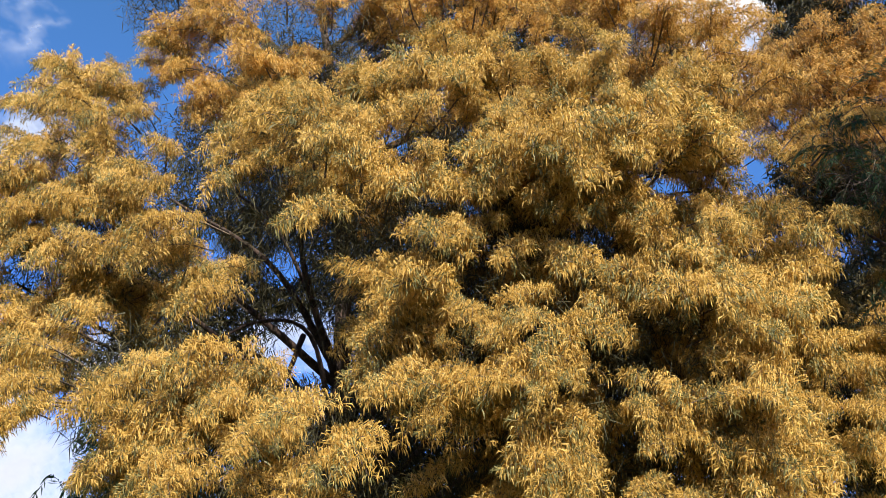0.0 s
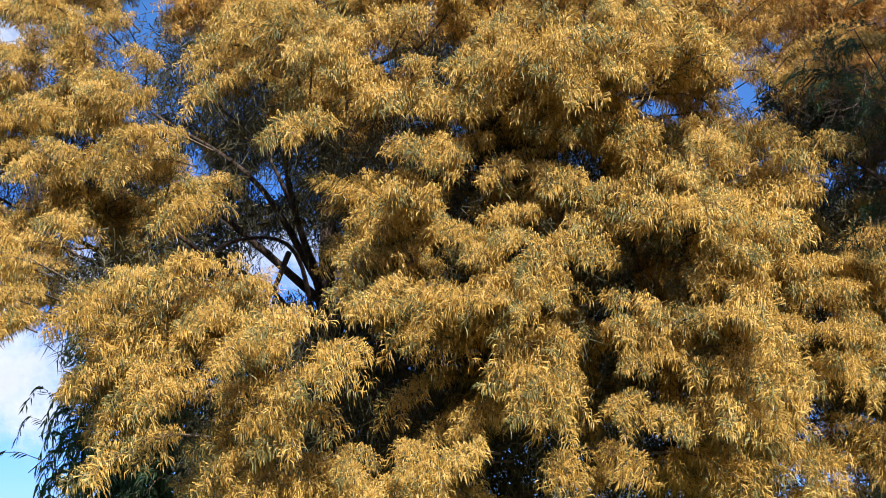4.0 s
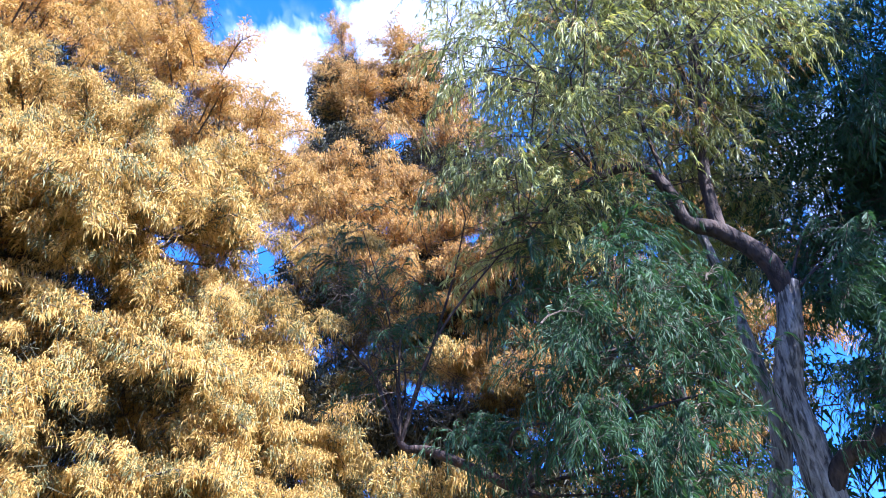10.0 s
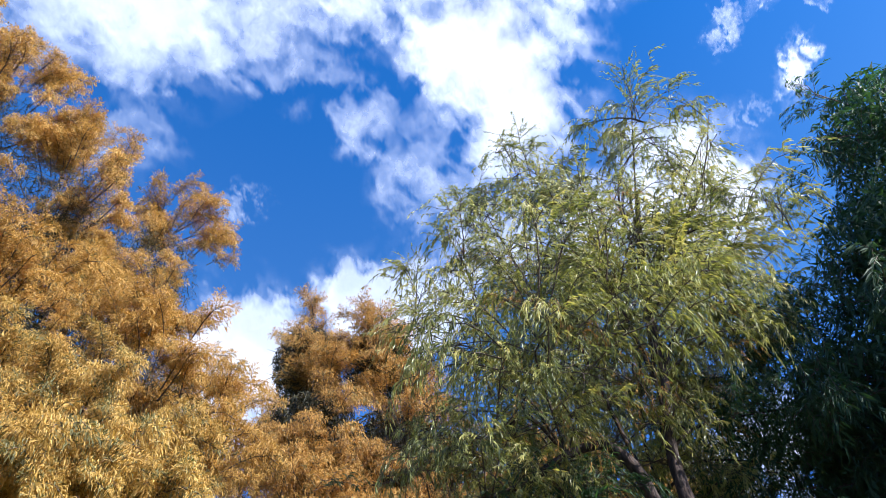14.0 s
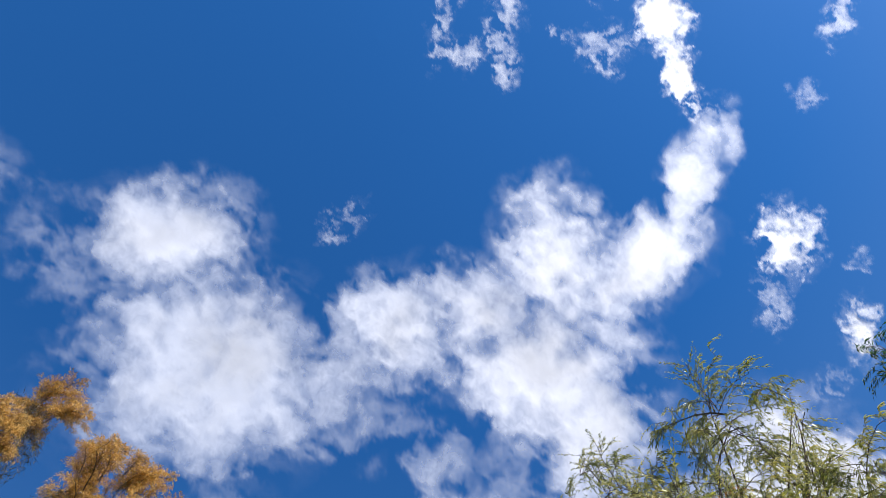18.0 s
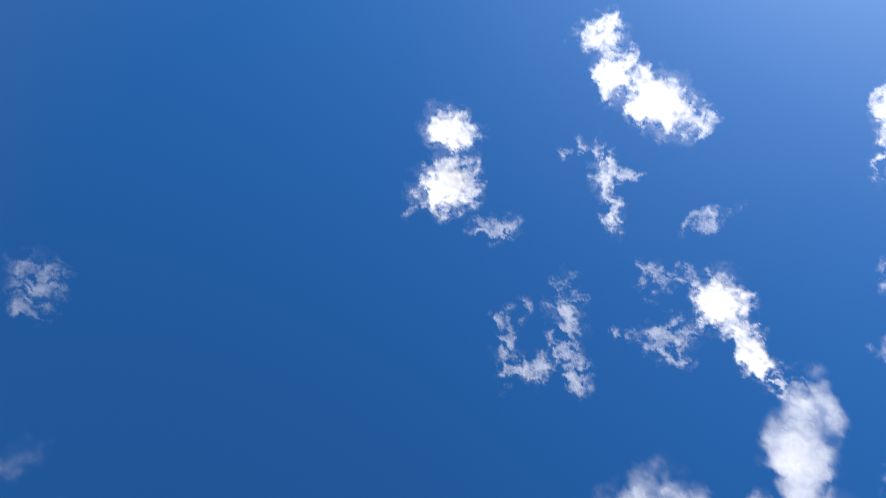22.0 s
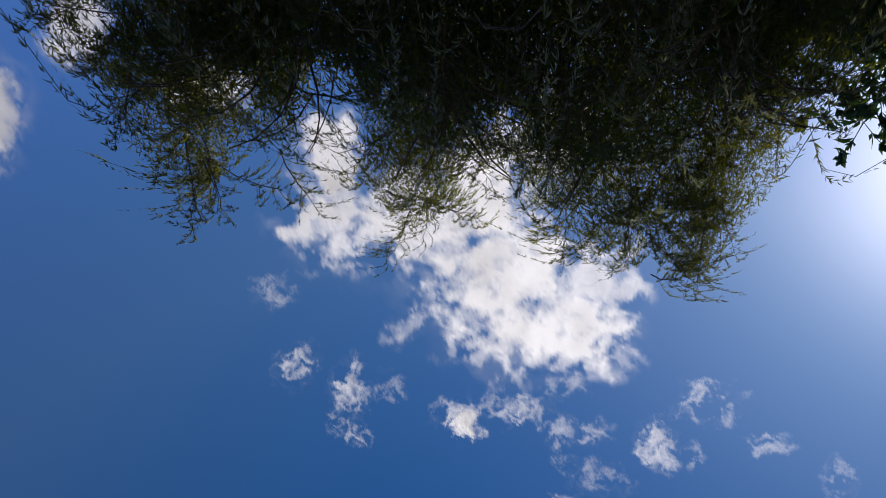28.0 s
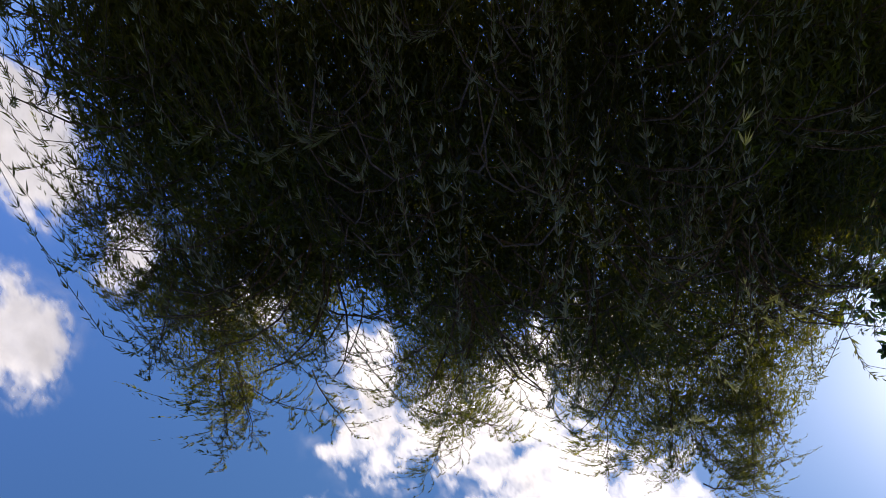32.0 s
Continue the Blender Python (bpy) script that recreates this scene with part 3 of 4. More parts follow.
cloud("bright tufted white cloud", [(2.5, -26.4, 1.5, 1.3, -16, 0.95), (4.3, -24.0, 1.4, 2.0, -16, 0.9), (7.8, -23.1, 2.95, 1.7, 19, 1.2), (10.7, -22.7, 1.2, 1.1, -16, 0.7)])
cloud("white cloud with a ragged tail", [(16.6, -11.0, 1.7, 2.0, -20, 1.15), (19.5, -8.4, 1.1, 3.0, -51, 0.9), (14.3, -7.3, 2.1, 2.0, -21, 0.5), (11.8, -11.1, 1.2, 1.5, -20, 0.5), (13.5, -12.2, 1.2, 0.7, -20, 0.45)])
cloud("thin curved wisps of cloud", [(3.4, -2.9, 1.0, 2.9, -21, 0.5), (6.1, -2.2, 2.5, 1.1, -21, 0.55), (7.1, -5.9, 1.4, 3.5, -21, 0.52), (8.8, -2.8, 1.4, 1.4, -21, 0.5), (4.0, -6.1, 0.5, 1.1, -21, 0.4)])
cloud("faint wispy curl of cloud", [(-28.2, 4.2, 1.8, 2.4, -23, 0.45), (-28.1, 6.0, 1.3, 1.0, -23, 0.4)])
cloud("small torn wisp of cloud", [(0.0, -10.9, 1.7, 1.0, -21, 0.55)])
cloud("small torn wisp of cloud", [(14.1, -16.4, 2.3, 0.7, -40, 0.45), (11.2, -6.6, 1.1, 0.8, -21, 0.42)])
cloud("large sunlit cumulus cloud with a grey middle", [(-33.8, -38.6, 4.4, 3.4, -26, 0.85), (-27.9, -40.9, 5.9, 4.4, -23, 0.95), (-22.2, -44.0, 6.4, 4.4, -20, 0.95), (-19.8, -39.7, 6.4, 4.5, -20, 1), (-15.8, -36.3, 5.4, 3.1, -19, 1), (-11.9, -37.4, 3.8, 2.9, -17, 0.9), (-12.6, -41.7, 3.8, 2.8, -16, 0.75), (-9.4, -41.3, 2.0, 1.8, -15, 0.7), (-24.8, -33.3, 2.0, 1.2, -41, 0.6), (-28.7, -36.1, 1.4, 1.0, -24, 0.55), (-18.2, -49.5, 6.4, 3.4, -17, 1)], crisp=True)
cloud("bright white cloud seen through the willow", [(-35.2, -42.9, 2.9, 3.6, -23, 1.25), (-34.8, -37.4, 2.8, 1.6, -24, 0.85), (-45.6, -42.5, 3.3, 1.9, -29, 1), (-55.6, -41.3, 2.7, 2.8, -35, 1.1)], crisp=True)
cloud("small tufted fragment of cloud", [(-31.8, -27.0, 1.7, 1.4, -55, 0.7)])
cloud("small tufted fragment of cloud", [(-27.4, -27.2, 1.4, 1.8, -5, 0.7), (-25.1, -28.3, 1.6, 1.1, -24, 0.45), (-26.2, -24.1, 1.5, 0.9, -5, 0.45)])
cloud("broken row of small cloud fragments", [(-19.0, -28.5, 1.9, 1.4, -21, 0.65), (-14.4, -30.3, 2.3, 1.2, -19, 0.6), (-17.1, -29.9, 2.8, 1.2, -20, 0.45), (-11.3, -29.3, 1.3, 1.9, -19, 0.5), (-9.2, -30.4, 1.6, 1.0, -18, 0.5), (-12.1, -33.2, 2.0, 0.8, -18, 0.45)])
cloud("small tufted fragment of cloud", [(-4.5, -31.2, 1.3, 1.7, -36, 0.65), (-2.1, -31.1, 0.7, 1.0, -16, 0.42), (-8.3, -27.5, 2.4, 1.1, -18, 0.45), (-9.7, -25.7, 1.0, 0.6, 0, 0.5)])
cloud("thin tufted fragment of cloud", [(-1.7, -34.9, 2.3, 1.5, -14, 0.55), (2.8, -33.0, 1.6, 1.0, -14, 0.48), (7.6, -31.7, 1.2, 1.4, -13, 0.42), (-35.7, -31.1, 1.8, 1.2, -28, 0.45)])
cloud("white cumulus cloud beside the willow", [(-59.4, -31.3, 3.7, 3.2, -37, 1.6), (-64.2, -43.0, 3.8, 3.8, -40, 1.6), (-67.2, -44.7, 4.4, 3.5, -42, 1.4)], crisp=True)
cloud("bank of white cloud low behind the trees", [(-32.1, 50.9, 2.7, 1.7, 18, 0.9), (-30.7, 43.8, 2.5, 2.1, 16, 0.6), (-38.3, 71.7, 6.8, 3.9, 25, 1.1), (-38.9, 66.4, 2.6, 2.2, 25, 0.8), (-16.8, 69.5, 9.4, 2.4, 11, 0.8), (-30.9, 67.3, 7.5, 2.3, 20, 0.8)])
cloud("white cumulus cloud between the golden trees", [(21.7, 45.2, 4.4, 1.8, -10, 1.6)], crisp=True)
cloud("small torn wisp of cloud", [(22.5, -25.6, 0.9, 3.1, -15, 0.9), (26.5, -15.9, 0.8, 1.6, -19, 0.6), (27.5, -11.0, 1.0, 1.2, -21, 0.4)])
cloud("ragged white cloud", [(-26.4, -24.3, 1.7, 0.9, -5, 0.55), (-18.4, -28.0, 1.1, 1.0, -22, 0.9), (23.2, -6.5, 1.6, 2.1, -21, 0.4)])
cloud("white cloud low behind the green tree", [(55.4, 24.9, 2.6, 2.4, -51, 1), (56.0, 20.3, 3.6, 2.7, -53, 1.1), (61.7, 21.6, 2.8, 3.1, -56, 0.9)])
cloud("white cloud behind the green tree", [(40.1, 13.2, 4.8, 5.5, -47, 1.1), (37.1, 19.7, 6.5, 3.7, -45, 0.95), (32.5, 25.1, 4.0, 3.3, -42, 0.9)])
cloud("faint veil of cloud", [(-20.5, 20.3, 3.6, 2.5, -17, 0.5), (-24.7, 15.1, 1.6, 1.5, -19, 0.35), (-15.7, 19.5, 2.1, 1.1, -17, 0.35)])

# ---- golden she-oaks ----
gold_kinds = kinds("leafy_branch", [GOLD, OLIVE, TWIG], 7, tasselled_branch, 9, 122, 0.0, 0.3, 1.2)
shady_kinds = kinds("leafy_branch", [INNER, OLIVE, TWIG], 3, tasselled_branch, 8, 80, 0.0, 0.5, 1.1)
rust_kinds = kinds("leafy_branch", [RUST, OLIVE, TWIG], 4, tasselled_branch, 8, 62, 0.0, 0.15, 1.45, 0.2)
amber_kinds = kinds("leafy_branch", [AMBER, OLIVE, TWIG], 6, tasselled_branch, 8, 90, 0.0, 0.1, 1.4, 0.22)
ax, ay = spot(-8, 0, 9.6)[:2]
oak = tree_root("golden_tree", ax, ay, "tall she-oak covered in golden-brown drooping branchlets")
part("trunk", limb_mesh("trunk", BROWN, [(0, 0, -0.1), (0.05, 0, 4), (-0.2, 0.1, 8), (-0.9, 0, 12.2)], 0.17, 0.03, rings=24, sides=14, furrow=0.03), oak)


def oak_fork(c):
    z = max(1.0, min(11.5, c[2] - 1.6))
    return np.array([ax - 0.1 * max(0, z - 5), ay, z])


# gaps in the crown: bearing, height angle, two half-widths, and whether the sky shows through
OAK_GAPS = [(-12.0, 13.8, 5.8, 4.2, 1), (-18.8, 20.5, 1.9, 3.5, 1), (-6.6, 11, 3.1, 2.9, 1), (-1.6, 4.6, 2.4, 3.0, 0), (-0.4, 30.6, 1.3, 1.3, 1), (-4.1, 27.8, 1.0, 1.2, 1), (-11, 34.5, 1.5, 1.5, 0), (17.3, 22.3, 1.7, 2.6, 1), (-24.5, 13, 0.9, 1.4, 1), (-31, 2, 6.0, 5.0, 1)]
SKY_GAPS = [(-10, 12, 5.0, 3.2, 1), (-17.5, 18, 1.4, 2.8, 1), (-12, 18, 2, 1.6, 1), (-4.1, 27.8, 1.5, 1.7, 1), (-0.3, 30.2, 1.4, 1.7, 1), (17.3, 22, 2.0, 3.0, 1), (-24.5, 13, 1.3, 2.0, 1), (-30, 2, 6.5, 5.5, 1), (29.6, 14.6, 1.5, 2.5, 1)]
grow(oak, [(-14, 47.5, 9.6, 1.1, 1.7), (-4, 43.3, 9.4, 1.5, 1.8), (5, 40, 9.2, 1.6, 1.8), (13, 39, 9.0, 1.3, 1.6), (-22, 37, 9.4, 1.7, 1.8), (14.5, 34, 8.8, 1.2, 1.3), (-10, 32, 8.4, 1.9, 2.0), (3, 28, 7.8, 1.9, 1.9), (16, 28, 8.2, 1.6, 1.6), (21.5, 28.3, 9.2, 0.9, 1.0)],
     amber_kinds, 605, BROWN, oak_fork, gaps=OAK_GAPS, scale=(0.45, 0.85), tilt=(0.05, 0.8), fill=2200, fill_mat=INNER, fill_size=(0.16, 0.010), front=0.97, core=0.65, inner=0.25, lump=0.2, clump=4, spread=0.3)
grow(oak, [(25.5, 0.5, 7.6, 1.2, 1.1), (-21, 22, 8.4, 1.6, 1.8), (-7, 19, 7.0, 1.8, 1.6), (8, 17, 6.8, 1.9, 1.7), (22, 16, 7.6, 1.7, 1.5),
           (-20.5, 8.5, 7.2, 1.4, 1.1), (-6, 3, 6.9, 1.8, 1.5), (9, 4, 6.8, 1.8, 1.5), (23, 5, 7.6, 1.5, 1.3), (2, 22, 6.6, 1.4, 1.5), (11, 23, 6.7, 1.3, 1.3), (15, 11, 6.4, 1.3, 1.2), (4, 12, 6.2, 1.2, 1.1), (-27.5, 21, 8.6, 1.1, 1.5), (-25.5, 12, 8.2, 0.9, 1.0), (27.5, 2.5, 7.8, 0.9, 0.9), (-24.5, 17, 8.3, 1.3, 1.3), (-30, 15, 8.7, 1.0, 1.2), (11, 14, 5.9, 0.8, 0.8), (7, 21, 6.1, 0.8, 0.8), (-14, 3, 6.4, 0.9, 0.8), (0, 11, 6.2, 0.8, 0.8), (20, 10, 6.6, 0.9, 0.8), (4, 5, 6.3, 0.9, 0.8), (13, 3, 6.4, 0.9, 0.8), (-11.5, 24, 7.4, 0.9, 0.8), (-3, 17, 6.6, 0.8, 0.8)],
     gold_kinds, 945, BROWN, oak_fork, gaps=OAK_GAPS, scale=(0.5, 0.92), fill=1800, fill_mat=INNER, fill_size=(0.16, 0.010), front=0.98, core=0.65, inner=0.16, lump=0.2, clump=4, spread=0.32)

for pts in ([(-8, 6, 9.2), (-10, 13, 8.7), (-14, 13.8, 8.3), (-18.5, 11, 7.9)], [(-8, 9, 9.3), (-6.5, 13.5, 8.8), (-4, 12.5, 8.2)], [(-8, 11, 9.3), (-12.5, 20, 8.9), (-17, 23.5, 8.5)], [(-10.5, 13, 8.7), (-12, 9.5, 8.4), (-15.5, 8, 8.1)]):
    part("limb", limb_mesh("limb", BROWN, [spot(*p) - np.array(oak.location) for p in pts], 0.035, 0.01, rings=16, sides=8, rough=0.05), oak)

# boughs deep inside, round the trunk, with shade put into INNER's dark colour
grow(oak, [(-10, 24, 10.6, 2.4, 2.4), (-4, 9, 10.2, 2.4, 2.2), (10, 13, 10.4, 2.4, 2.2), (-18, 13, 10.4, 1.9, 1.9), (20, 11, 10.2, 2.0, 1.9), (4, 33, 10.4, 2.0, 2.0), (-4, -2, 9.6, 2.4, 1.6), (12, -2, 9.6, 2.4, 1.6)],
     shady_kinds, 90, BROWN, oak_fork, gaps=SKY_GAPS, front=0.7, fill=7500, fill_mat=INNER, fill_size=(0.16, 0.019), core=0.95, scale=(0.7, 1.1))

bx, by = spot(32, 0, 17.2)[:2]
oak2 = tree_root("golden_tree", bx, by, "she-oak with rusty golden drooping branchlets behind the others")
part("trunk", limb_mesh("trunk", BROWN, [(0, 0, -0.1), (0.1, 0, 7), (0, 0.1, 15.5)], 0.28, 0.04, rings=18, sides=12, furrow=0.03), oak2)
grow(oak2, [(29, 35.5, 16.9, 1.41, 2.05), (35.5, 36, 16.6, 1.54, 1.66), (30, 30, 16.4, 2.05, 2.05), (37, 29, 16.4, 2.18, 2.05), (30, 22, 15.9, 2.30, 2.18), (38, 20, 15.9, 2.56, 2.30)],
     rust_kinds, 335, BROWN, lambda c: np.array([bx, by, max(1, min(15, c[2] - 2))]), scale=(0.85, 1.5), fill=2300, fill_mat=INNER, fill_size=(0.26, 0.04), front=0.97, inner=0.25, lump=0.14, tilt=(0.0, 0.8), core=0.68, clump=3, spread=0.5)
grow(oak2, [(31, 12, 15.9, 2.30, 2.18), (39, 9, 15.6, 2.56, 2.30), (34, 2, 15.6, 1.79, 1.66), (41, 0, 15.4, 2.43, 2.05), (36, -6, 15.4, 2.82, 1.79)],
     gold_kinds, 195, BROWN, lambda c: np.array([bx, by, max(1, min(15, c[2] - 2))]), scale=(1.3, 1.9), fill=2500, fill_mat=INNER, fill_size=(0.26, 0.04), front=0.97, inner=0.1, lump=0.2, core=0.62, clump=3, spread=0.5, gaps=[(31.2, -0.4, 1.7, 1.2, 1), (44, -0.2, 2.2, 1.6, 1)])
pale_kinds = kinds("leafy_branch", [STRAW, OLIVE, TWIG], 2, tasselled_branch, 8, 70, 0.0, 0.2, 1.4)
grow(oak2, [(40.4, 4.6, 13.6, 0.75, 0.8)], pale_kinds, 9, BROWN, lambda c: np.array([bx, by, 3.0]), scale=(0.9, 1.3), front=0.97, inner=0.0, clump=3, spread=0.25)
cx, cy = spot(54, 0, 15)[:2]
oak3 = tree_root("golden_tree", cx, cy, "golden she-oak seen through the leaves of the green tree")
part("trunk", limb_mesh("trunk", BROWN, [(0, 0, -0.1), (0.1, 0, 4), (0, 0.1, 9)], 0.2, 0.03, rings=18, sides=12, furrow=0.03), oak3)
grow(oak3, [(52, 27.5, 14.5, 1.7, 1.5), (60, 26, 14.5, 1.7, 1.5), (46, 25, 14.5, 1.7, 1.6), (48, 20, 14.5, 1.9, 1.7), (57, 19, 14.5, 1.9, 1.6), (49, 15, 14, 2, 1.8), (58, 13, 14, 2.1, 1.8), (48, 6, 14, 2, 1.6), (57, 4, 14, 2, 1.6), (47, -3, 14, 2, 1.6), (56, -4, 14, 1.9, 1.5)],
     rust_kinds, 175, BROWN, lambda c: np.array([cx, cy, max(1, min(8, c[2] - 1.5))]), scale=(0.95, 1.4), fill=2300, fill_mat=INNER, fill_size=(0.22, 0.038), front=0.97, inner=0.15, lump=0.2, core=0.75, clump=3, spread=0.4)

# ---- green tree with the furrowed trunk ----
green_kinds = kinds("leafy_branch", [GREEN, TWIG], 7, drooping_branch, 12, 28, 0.8, 0.095, 0.013, 0.6, 0.15, 0.1)
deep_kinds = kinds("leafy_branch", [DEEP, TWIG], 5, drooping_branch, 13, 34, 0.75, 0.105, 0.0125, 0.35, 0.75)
gx0, gy0 = spot(62.5, 0, 7.0)[:2]
green = tree_root("green_tree", gx0, gy0, "green tree with narrow drooping leaves and a furrowed grey trunk")
gb = np.array([gx0, gy0, 0])


def stem(name, mat, pts, r0, r1, **kw):
    part(name, limb_mesh(name, mat, [spot(*p) - gb for p in pts], r0, r1, **kw), green)


stem("trunk", BARK, [(64.2, -13.5, 7), (64.1, -4, 7), (63.9, 4, 7.0), (63.3, 9, 7), (62.6, 13, 7), (63.4, 17, 7), (63.8, 20.3, 7)], 0.17, 0.095, rings=70, sides=54, rough=0.03, furrow=0.028)
stem("limb", BROWN, [(63.7, 19.6, 7), (62.6, 22.2, 6.9), (59.6, 24.6, 6.8), (57.5, 25.4, 6.7), (56.4, 28.0, 6.6), (54.3, 29.8, 6.5), (51.2, 29.4, 6.4), (47, 27.5, 6.3), (43, 26.5, 6.2)], 0.10, 0.02, rings=40, sides=12, rough=0.04)
stem("limb", BROWN, [(59.8, 24.5, 6.8), (59.4, 28.9, 6.9), (60.2, 34, 7), (60.5, 40, 7), (62, 47, 7)], 0.07, 0.02, rings=30, sides=10, rough=0.04)
stem("limb", BARK, [(61.5, -13.5, 7.4), (60.5, 3, 7.4), (61.5, 9.5, 7.4), (61.2, 13, 7.4), (60.0, 19, 7.4), (58, 26, 7.4)], 0.115, 0.04, rings=36, sides=18, rough=0.02, furrow=0.03)
stem("limb", BROWN, [(57, -13.5, 6.6), (55.6, 2, 6.6), (54.4, 6, 6.5), (55.4, 8, 6.5), (55.5, 14, 6.5)], 0.12, 0.04, rings=24, sides=12, rough=0.04)
stem("limb", BROWN, [(57, -13.5, 6.4), (52.5, 1.5, 6.4), (50, 4.2, 6.4), (43.5, 7.4, 6.5), (37.4, 10, 6.7), (35.1, 10.5, 6.8), (33.9, 14, 6.9), (29.6, 18.5, 7.1)], 0.075, 0.012, rings=50, sides=12, rough=0.04)
stem("limb", BROWN, [(63.6, 5.5, 7.0), (64.9, 8.3, 6.9), (67.0, 9.6, 6.8), (70.5, 11.5, 6.8), (75, 17, 6.8)], 0.085, 0.045, rings=24, sides=18, rough=0.02, furrow=0.02)
for pts in ([(57, 27, 6.8), (54, 36, 6.9), (51.5, 44, 7), (49.5, 52, 7)], [(59.5, 34, 7), (60.5, 42, 7), (62.5, 49, 7), (64.8, 55, 7)], [(59.5, 33, 7), (57.5, 41, 7), (56, 47, 7), (55, 50, 7)],
            [(60.3, 38, 7), (65, 43, 7.1), (69, 47, 7.1), (71.5, 50.5, 7.1)], [(54, 33, 6.8), (49, 39, 6.9), (45.5, 45, 6.9), (42.5, 49, 6.9)], [(60, 20, 7.4), (57.5, 29, 7.5), (58.5, 36, 7.5), (57, 42, 7.4)]):
    stem("limb", BROWN, pts, 0.024, 0.005, rings=20, sides=7, rough=0.05)
STEMS = np.array([spot(*p) for p in [(63.5, 19, 7), (59.6, 24.6, 6.8), (56.4, 28, 6.6), (51.2, 29.4, 6.4), (59.4, 28.9, 6.9), (60.2, 34, 7), (60.5, 40, 7), (60, 19, 7.4), (58, 26, 7.4), (55.5, 12, 6.5), (43.5, 7.4, 6.5), (35, 10.5, 6.8), (71, 10, 6.8)]])


def fork(c):
    """The nearest place on a stem that lies lower than c."""
    gap = np.linalg.norm(STEMS - c, axis=1) + 3.0 * np.maximum(0, STEMS[:, 2] - c[2] + 0.3)
    return STEMS[gap.argmin()]



RIGHT_GAPS = [(66.8, 15.8, 2.2, 1.9, 1), (65.6, 11.5, 2.2, 2.8, 1), (67, 7, 3.0, 3.2, 1)]
grow(green, [(65, 51, 7, 0.7, 0.9), (70.5, 49.5, 7, 0.5, 0.75), (61, 48, 7, 0.5, 0.8), (45.5, 46, 6.9, 0.6, 0.75), (49.5, 49.5, 7, 0.5, 0.9), (53.5, 46, 7, 0.55, 0.8), (57, 44, 7, 1.1, 1.0), (73.5, 43, 7, 0.5, 0.6), (67, 45, 7.2, 0.8, 0.9), (43.5, 42, 6.8, 0.7, 0.8), (50, 37.5, 5.7, 1.1, 1.0), (57.5, 38, 5.9, 1.1, 1.1), (62, 38, 6.8, 1.2, 1.2),
             (67, 39, 7, 0.8, 0.9), (38.5, 39, 7, 0.5, 0.6), (45.5, 31, 6.1, 0.95, 1.0), (44, 25.5, 6.3, 0.7, 0.7)],
     green_kinds, 350, BROWN, fork, scale=(0.5, 0.9), front=0.5, limb_r=(0.018, 0.006), fill=350, fill_mat=GREEN, fill_size=(0.09, 0.012), lump=0.3, core=0.8, inner=0.2, tilt=(0.1, 0.8), gaps=[(60.8, 25.2, 4.4, 4.6, 0), (57, 28, 2.4, 2.4, 0), (57.5, 50, 1.6, 3, 1), (63.5, 47, 1.5, 2.5, 1), (70, 52, 2, 2, 1), (48, 44.5, 1.5, 2, 1), (74.5, 49, 3, 4, 1)])
# leaves behind the fork
grow(green, [(55, 34, 8.2, 1.3, 1.2), (62, 33, 8.4, 1.2, 1.2), (59, 29, 8.1, 1.2, 1.1), (61, 22, 8.3, 0.9, 0.9), (57, 22, 8.2, 0.8, 0.8), (50, 31, 7.6, 1.0, 1.0), (46, 26, 7.4, 0.7, 0.7), (50, 39, 7.6, 1.1, 1.0), (57, 41, 7.7, 1.1, 1.0), (64, 37, 8.0, 1.1, 1.1), (45.5, 34, 7.4, 0.8, 0.9)],
     green_kinds, 130, BROWN, fork, scale=(0.65, 1.0), front=0.5, limb_r=(0.018, 0.006), fill=2300, fill_mat=GREEN, fill_size=(0.12, 0.018), lump=0.25, core=0.85)
dry_kinds = kinds("dry_branch", [RUST, TWIG], 2, drooping_branch, 6, 26, 0.9, 0.085, 0.0105, 0.7)
grow(green, [(61, 33, 6.9, 0.8, 0.8), (52, 36, 6.3, 0.9, 0.9), (47, 31, 6.0, 0.6, 0.6), (59, 43, 6.9, 0.8, 0.7), (47.5, 42, 6.8, 0.6, 0.7), (43, 37, 6.6, 0.5, 0.5)],
     dry_kinds, 30, BROWN, fork, scale=(0.4, 0.6), front=0.6, limb_r=(0.012, 0.005), name="dry_branch")
